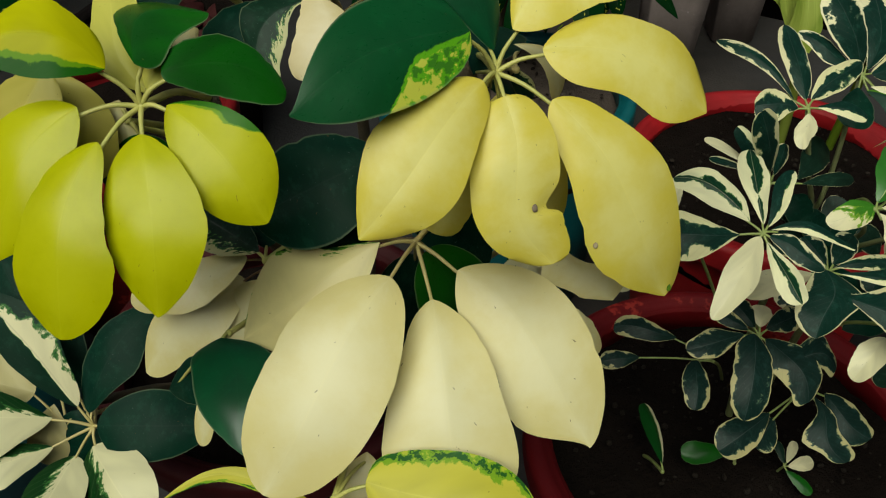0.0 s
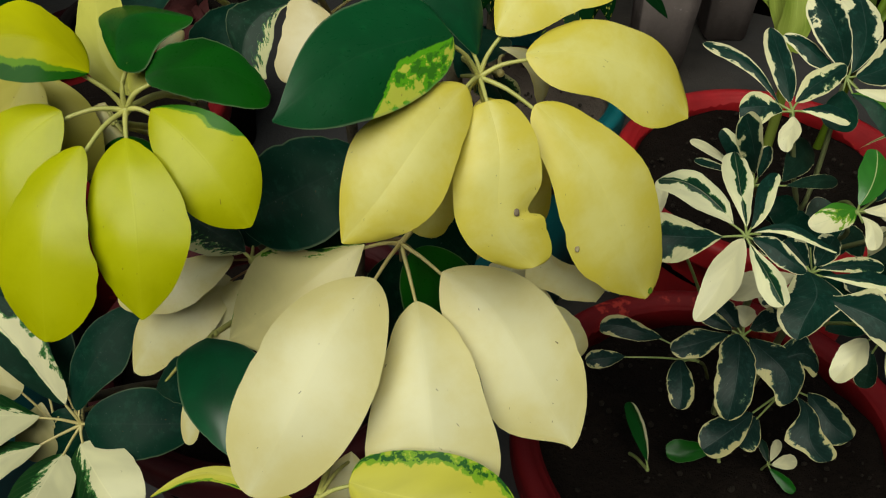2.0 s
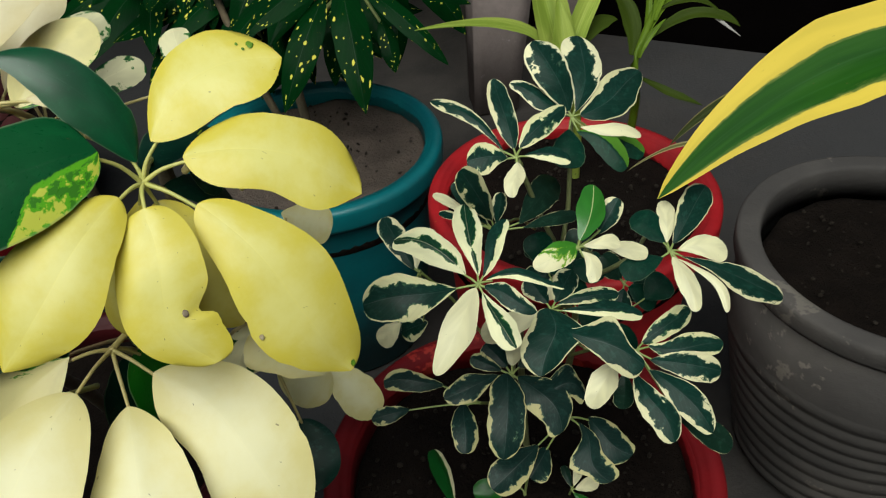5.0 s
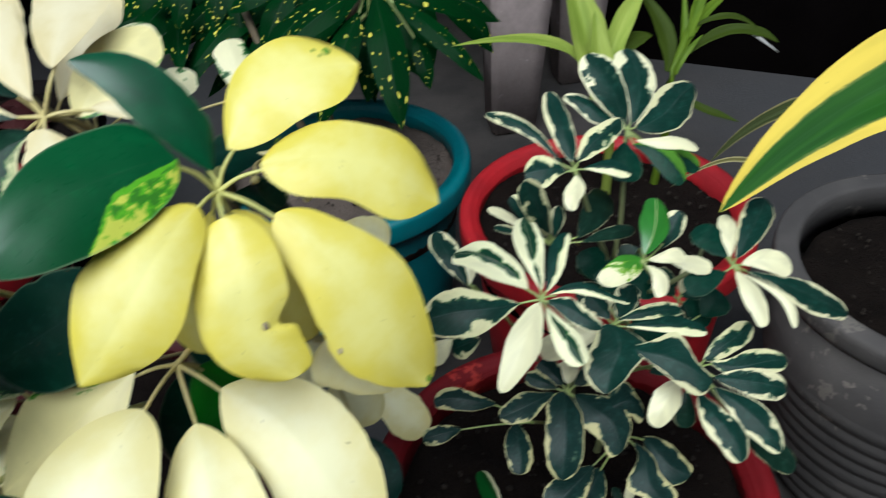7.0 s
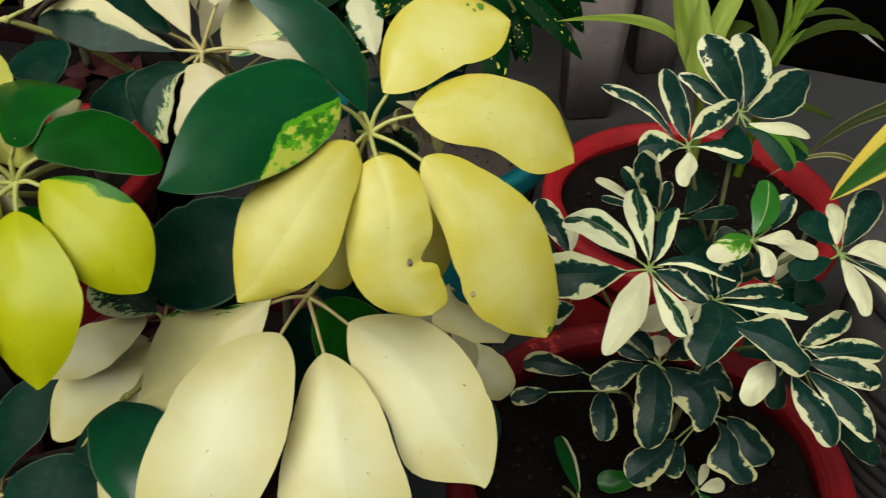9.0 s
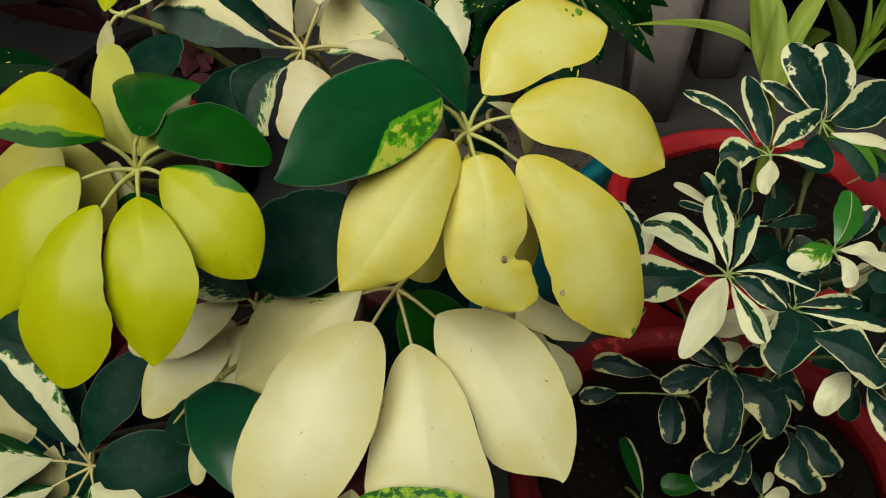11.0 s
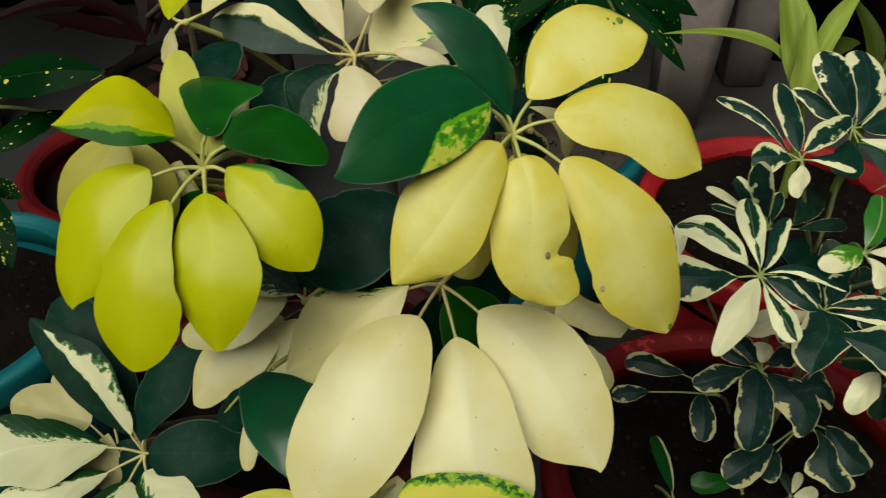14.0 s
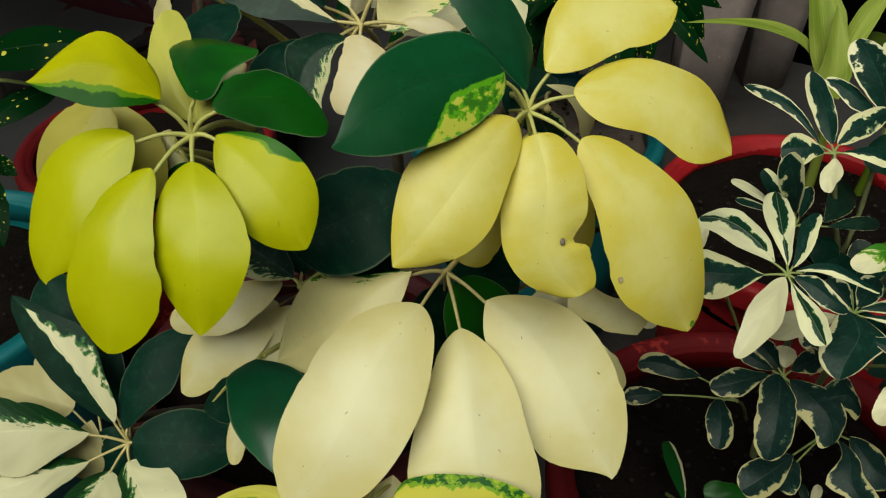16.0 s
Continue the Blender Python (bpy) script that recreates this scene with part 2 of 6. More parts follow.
GOLD, CREAM, IVORY, LIME = (0.71, 0.61, 0.075), (0.76, 0.685, 0.32), (0.73, 0.69, 0.43), (0.47, 0.485, 0.003)
GREEN, DEEP, BRIGHT, MID = (0.005, 0.055, 0.008), (0.004, 0.021, 0.012), (0.10, 0.30, 0.015), (0.04, 0.15, 0.03)
EDGED = (0.005, 0.026, 0.018)
M = {
    "gold": leaf_material("gold_leaf", GOLD, rough=0.36, tone=(0.70, 0.60, 0.082), vein=0.1, heart=(0.78, 0.725, 0.24), let=0.22),
    # the gold leaf again, its colour dulled for shade
    "old_gold": leaf_material("shaded_gold_leaf", (0.46, 0.41, 0.085), rough=0.42, tone=(0.40, 0.36, 0.065), vein=0.2, gloss=0.25),
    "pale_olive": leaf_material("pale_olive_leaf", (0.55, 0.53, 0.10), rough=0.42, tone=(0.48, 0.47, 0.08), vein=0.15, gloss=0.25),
    # the cream leaf again, darkened for leaflets lying in shade
    "old_cream": leaf_material("shaded_cream_leaf", (0.52, 0.47, 0.23), rough=0.42, tone=(0.44, 0.39, 0.17), vein=0.2, gloss=0.25),
    "cream": leaf_material("cream_leaf", CREAM, rough=0.36, tone=(0.74, 0.66, 0.29), vein=0.1, heart=(0.82, 0.775, 0.48), let=0.22),
    "cream_fleck": leaf_material("flecked_cream_leaf", CREAM, GREEN, BRIGHT, lean=-0.9, along=-0.5, ragged=0.8, level=0.74, fine=2.2, heart=(0.79, 0.71, 0.33), vein=0.1),
    "tan_cream": leaf_material("tan_cream_leaf", (0.66, 0.57, 0.33), rough=0.45, tone=(0.60, 0.51, 0.27), vein=0.1, gloss=0.25, heart=(0.70, 0.63, 0.42)),
    "ivory": leaf_material("ivory_leaf", IVORY, rough=0.40, vein=0.1),
    "ivory_fleck": leaf_material("flecked_ivory_leaf", IVORY, GREEN, MID, edge=0.5, along=0.3, ragged=0.9, level=0.80, fine=1.6, gloss=0.3, patchy=True),
    "half_fleck": leaf_material("half_green_flecked_ivory_leaf", IVORY, GREEN, MID, edge=0.5, along=0.3, ragged=0.9, level=0.80, fine=1.6, gloss=0.3, patchy=True),
    "lime": leaf_material("lime_leaf", LIME, rough=0.31, tone=(0.40, 0.42, 0.002), vein=0.1, gloss=0.3, heart=(0.50, 0.52, 0.008)),
    "lime_edge": leaf_material("green_margined_lime_leaf", (0.48, 0.495, 0.003), (0.035, 0.16, 0.004), (0.16, 0.32, 0.006), lean=1.0, ragged=0.22, level=0.74, fine=1.3, stop=0.30, gloss=0.28, heart=(0.52, 0.53, 0.01), patchy=True, vein=0.1),
    "yellow_edge": leaf_material("green_margined_yellow_leaf", (0.60, 0.56, 0.06), (0.018, 0.105, 0.012), (0.20, 0.38, 0.015), lean=1.0, ragged=0.34, level=0.78, fine=3.2, band=0.1, mottle=0.14, teeth=1.0, gloss=0.2, patchy=True),
    "lime_fold": leaf_material("half_green_lime_leaf", (0.50, 0.50, 0.004), (0.012, 0.10, 0.003), (0.13, 0.29, 0.004), lean=1.0, ragged=0.3, level=0.72, vein=0.12, fine=1.3, band=0.18, gloss=0.1, patchy=True),
    "green": leaf_material("glossy_green_leaf", (0.006, 0.085, 0.003), rough=0.3, tone=(0.005, 0.058, 0.003), vein=0.14, let=0.06, gloss=0.22, rim=0.35, dust=0.12),
    "blue_green": leaf_material("glossy_blue_green_leaf", (0.003, 0.066, 0.022), rough=0.34, tone=(0.004, 0.044, 0.016), vein=0.10, let=0.06, gloss=0.5, rim=0.35, dust=0.12, marble=0.12),
    "patch_green": leaf_material("green_leaf_with_lime_patch", (0.003, 0.066, 0.015), (0.60, 0.64, 0.08), (0.11, 0.38, 0.010), lean=1.0, ragged=0.24, level=0.4, rough=0.3, vein=0.08, fine=2.0, let=0.06, gloss=0.42, band=0.14, stop=0.33, mottle=0.13, rim=0.35, dust=0.12, marble=0.12),
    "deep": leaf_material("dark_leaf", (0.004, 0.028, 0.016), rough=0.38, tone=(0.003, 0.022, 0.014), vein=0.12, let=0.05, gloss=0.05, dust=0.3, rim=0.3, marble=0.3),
    "deep_fleck": leaf_material("flecked_dark_leaf", (0.006, 0.026, 0.014), (0.50, 0.49, 0.25), MID, lean=0.9, ragged=0.85, level=0.60, fine=2.8, let=0.05, gloss=0.12, dust=0.5, rim=0.4, marble=0.5),
    "deep_pale": leaf_material("dark_leaf_with_pale_rim", (0.008, 0.026, 0.016), (0.42, 0.40, 0.22), edge=1.0, ragged=0.16, level=0.97, let=0.05, gloss=0.11, rough=0.34, marble=0.5),
    "streak": leaf_material("white_streaked_leaf", (0.004, 0.026, 0.014), IVORY, MID, edge=-1.5, lean=-1.0, along=-0.75, ragged=0.6, level=-0.62, fine=1.1, rough=0.45, let=0.05, gloss=0.10, band=0.05, dust=0.2, teeth=0.6, patchy=True, marble=0.35, hem=0.0),
    "half_tan": leaf_material("half_tan_dark_leaf", (0.006, 0.028, 0.016), (0.74, 0.66, 0.38), (0.10, 0.15, 0.06), lean=-0.9, along=-0.45, ragged=0.42, level=-0.12, fine=1.2, rough=0.45, let=0.05, gloss=0.2, band=0.05, flow=0.35, patchy=True, dust=0.5, marble=0.4),
    "cream_green": leaf_material("cream_leaf_with_green_margin", (0.74, 0.71, 0.43), (0.004, 0.040, 0.006), MID, lean=-0.9, ragged=0.50, level=0.34, fine=2.2, stop=0.60, gloss=0.3, teeth=0.9),
    "halved": leaf_material("half_cream_leaf", EDGED, (0.74, 0.72, 0.43), MID, lean=-0.8, edge=0.2, ragged=0.55, level=0.28, fine=1.2, rough=0.34, let=0.07, gloss=0.11, band=0.05, flow=0.4, vary=0.4, patchy=True, marble=0.6),
    "halved_bright": leaf_material("half_white_bright_leaf", (0.05, 0.20, 0.015), IVORY, (0.20, 0.36, 0.03), along=0.9, lean=0.2, ragged=0.6, level=0.46, gloss=0.25),
    "bright": leaf_material("bright_green_leaf", (0.035, 0.17, 0.018), (0.46, 0.54, 0.22), edge=-1.0, ragged=0.05, level=-0.04, rough=0.24, gloss=0.5),
    "deep_bright": leaf_material("dark_leaf_with_bright_half", (0.006, 0.034, 0.019), (0.075, 0.19, 0.020), lean=1.0, ragged=0.16, level=0.18, let=0.08, rough=0.36, gloss=0.11, marble=0.4),
    "cane_green": leaf_material("fresh_green_cane", (0.105, 0.165, 0.012), rough=0.4, tone=(0.055, 0.10, 0.007), vein=0.15, let=0.15, gloss=0.12, lines=0.15),
    "corn_tan": leaf_material("tan_edged_dry_strap_leaf", (0.16, 0.15, 0.05), (0.40, 0.36, 0.17), edge=1.0, ragged=0.2, level=0.5, rough=0.55, vein=0.15, gloss=0.05, lines=0.5),
    "paper_dry": leaf_material("papery_dry_leaf", (0.38, 0.37, 0.35), rough=0.7, tone=(0.28, 0.27, 0.25), vein=0.2, gloss=0.05),
    "cream_center": leaf_material("cream_leaf_with_green_heart", (0.76, 0.74, 0.46), (0.005, 0.036, 0.016), MID, edge=-1.0, along=0.2, ragged=0.62, level=-0.1, fine=1.2, band=0.04, gloss=0.15, teeth=0.5, flow=0.4, vary=0.5, patchy=True),
    "edged": leaf_material("cream_edged_leaf", EDGED, (0.64, 0.60, 0.36), (0.045, 0.085, 0.055), edge=1.0, along=0.38, ragged=0.85, level=1.06, fine=1.2, rough=0.34, let=0.06, gloss=0.11, band=0.07, teeth=0.6, vein=0.8, nerves=0.09, flow=0.45, vary=0.4, patchy=True, hem=0.07, dust=0.25, marble=0.45),
    # thinner-margined edged leaf, its colours dimmed for the shade low in the plant
    "edged_low": leaf_material("shaded_tan_edged_leaf", (0.006, 0.021, 0.017), (0.44, 0.40, 0.19), (0.045, 0.085, 0.055), edge=1.0, along=0.4, ragged=0.85, level=1.12, fine=1.2, rough=0.34, let=0.06, gloss=0.11, band=0.07, teeth=0.6, vein=0.8, nerves=0.09, flow=0.45, vary=0.35, patchy=True, hem=0.05, dust=0.25, marble=0.45),
    "edged_tip": leaf_material("cream_tipped_leaf", EDGED, (0.72, 0.68, 0.43), (0.045, 0.085, 0.055), edge=0.6, along=1.0, ragged=0.85, level=1.2, fine=1.2, rough=0.34, let=0.06, gloss=0.11, band=0.07, teeth=0.6, vein=0.8, nerves=0.09, flow=0.45, vary=0.15, patchy=True, hem=0.1, dust=0.25, marble=0.45),
    "edged_wide": leaf_material("broad_cream_edged_leaf", EDGED, (0.62, 0.59, 0.33), (0.05, 0.11, 0.05), edge=1.0, lean=0.12, ragged=0.9, level=0.66, fine=1.2, rough=0.34, let=0.06, gloss=0.11, band=0.08, teeth=0.6, vein=0.8, nerves=0.09, flow=0.45, vary=0.6, patchy=True, hem=0.07, dust=0.25, marble=0.45),
    "edged_thin": leaf_material("thin_cream_edged_leaf", EDGED, (0.56, 0.53, 0.30), edge=1.0, along=0.12, ragged=0.5, level=1.0, fine=1.2, rough=0.34, let=0.06, gloss=0.11, teeth=0.4, vein=0.8, nerves=0.09, flow=0.45, vary=0.6, patchy=True, hem=0.07, dust=0.25, marble=0.45),
    "edged_half": leaf_material("one_edge_cream_leaf", GREEN, IVORY, MID, lean=-1.0, ragged=0.3, level=0.5, gloss=0.2),
    "spotted": leaf_material("gold_dust_leaf", (0.002, 0.022, 0.004), rough=0.24, tone=(0.002, 0.017, 0.004), vein=0.6, flow=0.16, let=0.06, gloss=0.02, dots=0.7, relief=3.0, marble=0.0),
    "strap": leaf_material("fresh_green_strap_leaf", (0.27, 0.33, 0.06), rough=0.45, tone=(0.17, 0.24, 0.03), vein=0.15, let=0.2, gloss=0.10, lines=0.2),
    "strap_dark": leaf_material("olive_strap_leaf", (0.032, 0.050, 0.005), rough=0.5, vein=0.15, let=0.12, gloss=0.04, lines=0.2),
    "corn": leaf_material("yellow_margined_strap_leaf", (0.010, 0.058, 0.004), (0.68, 0.52, 0.07), (0.10, 0.15, 0.030), edge=1.0, lean=-0.22, ragged=0.12, level=0.55, rough=0.42, tone=(0.02, 0.085, 0.006), vein=0.10, flow=0.9, gloss=0.05, band=0.05, lines=0.15),
    "corn_dull": leaf_material("dull_olive_strap_leaf", (0.040, 0.052, 0.016), (0.17, 0.15, 0.065), edge=1.0, ragged=0.14, level=0.78, rough=0.5, vein=0.15, flow=0.9, gloss=0.06, lines=0.5),
    "wine": leaf_material("wine_red_leaf", (0.012, 0.003, 0.004), rough=0.4, vein=0.1, let=0.06, gloss=0.04),
    "withered": leaf_material("withered_leaf", (0.05, 0.014, 0.014), rough=0.7, vein=0.2, gloss=0.1),
    "stalk_gold": surface("gold_stalk", (0.56, 0.53, 0.16), (0.46, 0.47, 0.12), scale=60, fine=400, rough=0.45, bump=0.1),
    "stalk_cream": surface("cream_stalk", (0.60, 0.50, 0.22), (0.52, 0.44, 0.16), scale=60, fine=400, rough=0.45, bump=0.1),
    "stalk_green": surface("green_stalk", (0.30, 0.36, 0.11), (0.22, 0.28, 0.08), scale=60, fine=400, rough=0.45, bump=0.1),
    "stalk_red": surface("reddish_stalk", (0.34, 0.19, 0.10), (0.26, 0.20, 0.08), scale=60, fine=400, rough=0.5, bump=0.1),
    "bark": surface("bark", (0.12, 0.09, 0.05), (0.07, 0.06, 0.035), scale=40, fine=300, rough=0.85, bump=0.5),
    "twig": surface("twig", (0.21, 0.24, 0.09), (0.15, 0.16, 0.07), scale=50, fine=300, rough=0.6, bump=0.3),
    "red": surface("red_paint", (0.42, 0.011, 0.016), (0.24, 0.008, 0.012), (0.42, 0.10, 0.03), scale=9, fine=120, rough=0.55, bump=0.18, distance=0.002, spots=0.05, spec=0.3),
    # worn red with faded patches, darkened for the shade of the leaves
    "worn_shaded_red": surface("worn_shaded_red_paint", (0.20, 0.006, 0.009), (0.10, 0.004, 0.006), (0.34, 0.028, 0.020), scale=6, fine=120, rough=0.6, bump=0.22, distance=0.002, spots=0.09, spec=0.2),
    # red paint darkened for the shade beneath the golden plant
    "shaded_red": surface("shaded_red_paint", (0.055, 0.004, 0.006), (0.030, 0.003, 0.004), (0.09, 0.03, 0.02), scale=9, fine=120, rough=0.6, bump=0.18, distance=0.002, spots=0.0, spec=0.25),
    "teal": surface("teal_plastic", (0.008, 0.155, 0.175), (0.006, 0.11, 0.13), (0.10, 0.20, 0.20), scale=9, fine=120, rough=0.42, bump=0.12, distance=0.002, spots=-0.02),
    "black": surface("dusty_black_plastic", (0.050, 0.046, 0.045), (0.100, 0.090, 0.084), (0.15, 0.132, 0.115), scale=5, fine=140, rough=0.85, bump=0.4, distance=0.002, spots=0.11, spec=0.15),
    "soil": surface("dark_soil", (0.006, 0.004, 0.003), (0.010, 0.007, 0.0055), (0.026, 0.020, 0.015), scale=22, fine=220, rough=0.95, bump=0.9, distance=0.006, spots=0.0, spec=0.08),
    "dry_soil": surface("dry_soil", (0.11, 0.085, 0.070), (0.075, 0.058, 0.048), (0.17, 0.14, 0.12), scale=18, fine=200, rough=0.95, bump=0.8, distance=0.005, spots=0.02, spec=0.2),
    "concrete": surface("stained_concrete", (0.040, 0.034, 0.031), (0.017, 0.015, 0.0142), (0.065, 0.057, 0.052), scale=7, fine=120, rough=0.6, bump=0.35, distance=0.004, spots=-0.02, damp_shade=(0.030, 0.029, 0.031), spec=0.5),
    "post": surface("weathered_post", (0.31, 0.255, 0.245), (0.19, 0.155, 0.147), (0.40, 0.34, 0.325), scale=9, fine=160, rough=0.85, bump=0.25, distance=0.003, spots=0.06, spec=0.12),
    # near-black in place of the shade under the ledge
    "wall": surface("shade_black_wall", (0.0025, 0.002, 0.002), (0.0015, 0.0012, 0.0012), scale=3, fine=60, rough=0.95, bump=0.3, spec=0.0),
    # near-black so that the pot sinks into the shade by the ledge
    "pitch": surface("shade_dark_plastic", (0.005, 0.004, 0.004), (0.009, 0.007, 0.007), scale=9, fine=120, rough=0.8, bump=0.1, spec=0.05),
    "sky_block_wall": surface("sky_block_wall", (0.14, 0.13, 0.12), (0.10, 0.09, 0.082), scale=3, fine=60, rough=0.9, bump=0.3, spec=0.2),
    "scar_pale": surface("dry_pale_scar", (0.50, 0.42, 0.26), (0.26, 0.19, 0.10), scale=300, fine=900, rough=0.8, bump=0.2),
    "fleck_green": surface("green_fleck", (0.13, 0.26, 0.012), (0.08, 0.19, 0.010), scale=300, fine=900, rough=0.5, bump=0.1),
    "scar_brown": surface("dry_brown_scar", (0.16, 0.11, 0.07), (0.30, 0.24, 0.17), scale=300, fine=900, rough=0.8, bump=0.2),
    "grit": surface("grit", (0.030, 0.024, 0.019), (0.018, 0.014, 0.011), scale=60, fine=300, rough=0.9, bump=0.3, vary=0.6, spec=0.1),
}


# ---- building blocks ----
def mesh_object(name, bm, mat, parent=None, label="", smooth_faces=True):
    data = bpy.data.meshes.new(name)
    if smooth_faces:
        for f in bm.faces:
            f.smooth = True
    bm.to_mesh(data)
    bm.free()
    data.materials.append(M[mat])
    ob = new(name, data)
    if parent:
        ob.parent = parent
        ob.matrix_parent_inverse = Matrix.Translation(-root_place(parent))
    return tagged(ob, label)


def root_place(ob):
    """Where a top-level thing stands; the parts of plants are modelled in the world's own metres."""
    return Vector((0, 0, 0)) if ob.parent else ob.location.copy()


def part(name, bm, mat, parent, label="", smooth_faces=True):
    return mesh_object(name, bm, mat, parent, label, smooth_faces)


def plant_root(name, base, label, category, group="potted plants"):
    ob = new(name)
    ob.empty_display_size = 0.02
    ob.location = base
    return tagged(ob, label, category, group)


def tube(bm, points, r0, r1, sides=8, steps=12):
    """A round, tapering tube along a smooth curve through the points."""
    pts = [Vector(p) for p in points]
    if len(pts) == 2:
        pts.insert(1, (pts[0] + pts[1]) / 2)
    path = []
    for i in range(len(pts) - 1):
        a, b, c, d = pts[max(i - 1, 0)], pts[i], pts[i + 1], pts[min(i + 2, len(pts) - 1)]
        n = max(2, steps // (len(pts) - 1))
        for k in range(n + (i == len(pts) - 2)):
            s = k / n
            path.append(0.5 * ((2 * b) + (c - a) * s + (2 * a - 5 * b + 4 * c - d) * s * s + (3 * b - a - 3 * c + d) * s ** 3))
    rings = []
    up = Vector((0.31, 0.17, 0.93))
    for i, p in enumerate(path):
        ahead = (path[min(i + 1, len(path) - 1)] - path[max(i - 1, 0)]).normalized()
        side = ahead.cross(up)
        side = side.normalized() if side.length > 1e-4 else Vector((1, 0, 0))
        other = side.cross(ahead)
        r = r0 + (r1 - r0) * i / (len(path) - 1)
        rings.append([bm.verts.new(p + (side * math.cos(q) + other * math.sin(q)) * r) for q in (2 * math.pi * k / sides for k in range(sides))])
    for lower, upper in zip(rings, rings[1:]):
        for k in range(sides):
            bm.faces.new((lower[k], lower[(k + 1) % sides], upper[(k + 1) % sides], upper[k]))
    bm.faces.new(rings[0][::-1])
    bm.faces.new(rings[-1])


def stem(plant, points, radius, mat):
    bm = bmesh.new()
    tube(bm, points, radius, radius * 0.75, 9, 18)
    return part("stem", bm, mat, plant)


FACING = Vector((0.0, -0.55, 0.83))
rng = random.Random(7)


def blade(base, tip, width, bend=0.08, side=0.0, roll=0.0, notch=0.0, sway=0.0, rise=0.72, fall=0.5, rise_right=None, fall_right=None, cup=0.06, fold=0.17, rows=26, cols=12, thick=0.0005, twist=0.0, wave=(0, 0, 0, 0)):
    """A leaf blade: a thin closed sheet along an arched midrib, with a rippled margin. side: the midrib's bow to its left."""
    base, tip = Vector(base), Vector(tip)
    axis = tip - base
    length = axis.length
    axis.normalize()
    normal = (FACING - axis * FACING.dot(axis)).normalized()
    normal = Matrix.Rotation(radians(roll), 3, axis) @ normal
    left = normal.cross(axis)
    sides = ((rise, fall), (rise if rise_right is None else rise_right, fall if fall_right is None else fall_right))
    peaks = [(a / (a + b)) ** a * (b / (a + b)) ** b for a, b in sides]
    phase, ripple = rng.uniform(0, 6.28), rng.uniform(0.5, 1.0)
    tilt = rng.uniform(-0.02, 0.02)
    uneven = 0.11 if width < 0.032 else 0.022
    bm = bmesh.new()
    uv = bm.loops.layers.uv.new("UVMap")
    sheets, coords = [], {}
    for sheet in (0, 1):
        grid = []
        for i in range(rows + 1):
            s = i / rows
            s = 0.5 - 0.5 * math.cos(math.pi * s)
            halves = [max(0.5 * width * max(s, 0.0) ** a * max(1 - s, 0.0) ** b / peak, width * 0.012) for (a, b), peak in zip(sides, peaks)]
            halves = [h * (1 + k * math.sin(2 * math.pi * s) + m * math.sin(3 * math.pi * s)) for h, k, m in zip(halves, wave[::2], wave[1::2])]
            arch = 4 * s * (1 - s)
            centre = base + axis * (s * length) + normal * (bend * length * arch) + left * ((side * arch + sway * math.sin(2 * math.pi * s)) * length)
            if width > 0.032:
                centre += axis * (0.018 * length * max(0.0, (s - 0.94) / 0.06) ** 2)
            turn = Matrix.Rotation(twist * s, 3, axis)
            line = []
            for j in range(cols + 1):
                x = -1 + 2 * j / cols
                x = x * abs(x) ** 0.6
                half = halves[0] if x > 0 else halves[1]
                q = Vector((5.5 * s, phase, 3.0 if x > 0 else 0.0))
                h = half * (1 + uneven * (noise.noise(q) + 0.5 * noise.noise(q * 4.0)))
                if width > 0.026:
                    h *= 1 - 0.22 * max(0.0, noise.noise(q * 7.0 + Vector((3.1, 0, 0))) - 0.36)
                if notch and x > 0:
                    h *= 1 - notch * math.exp(-((s - 0.68) / (0.085 if s < 0.68 else 0.032)) ** 2)
                lift = -fold * (math.sqrt(x * x + 0.0012) - 0.035) * half - cup * x * x * half
                lift += ripple * 0.04 * half * abs(x) ** 2 * math.sin(7.0 * s + phase + 2.2 * (x > 0)) + tilt * x * half + 0.05 * half * noise.noise(Vector((x * 1.3, s * 3.4, phase * 2)))
                edge = 1 - 0.85 * max(abs(x) ** 6, abs(2 * s - 1) ** 10)
                drop = thick * edge if sheet else 0.0
                p = centre + turn @ (left * (x * h) + normal * (lift - drop))
                vert = bm.verts.new(p)
                coords[vert] = ((1 + x) / 2, s)
                line.append(vert)
            grid.append(line)
        sheets.append(grid)
    top, low = sheets
    faces = []
    for i in range(rows):
        for j in range(cols):
            faces.append(bm.faces.new((top[i][j + 1], top[i][j], top[i + 1][j], top[i + 1][j + 1])))
            faces.append(bm.faces.new((low[i][j], low[i][j + 1], low[i + 1][j + 1], low[i + 1][j])))
        for j in (0, cols):
            quad = (top[i][j], low[i][j], low[i + 1][j], top[i + 1][j])
            faces.append(bm.faces.new(quad if j == 0 else quad[::-1]))
    for i in (0, rows):
        for j in range(cols):
            quad = (top[i][j], top[i][j + 1], low[i][j + 1], low[i][j])
            faces.append(bm.faces.new(quad if i == 0 else quad[::-1]))
    for f in faces:
        for loop in f.loops:
            loop[uv].uv = coords[loop.vert]
    crisp_margin(bm)
    return bm


def crisp_margin(bm):
    """Keeps the flat of a blade flat up to its thin edge."""
    bm.normal_update()
    for e in bm.edges:
        if len(e.link_faces) == 2 and e.calc_face_angle(0) > 1.0:
            e.smooth = False


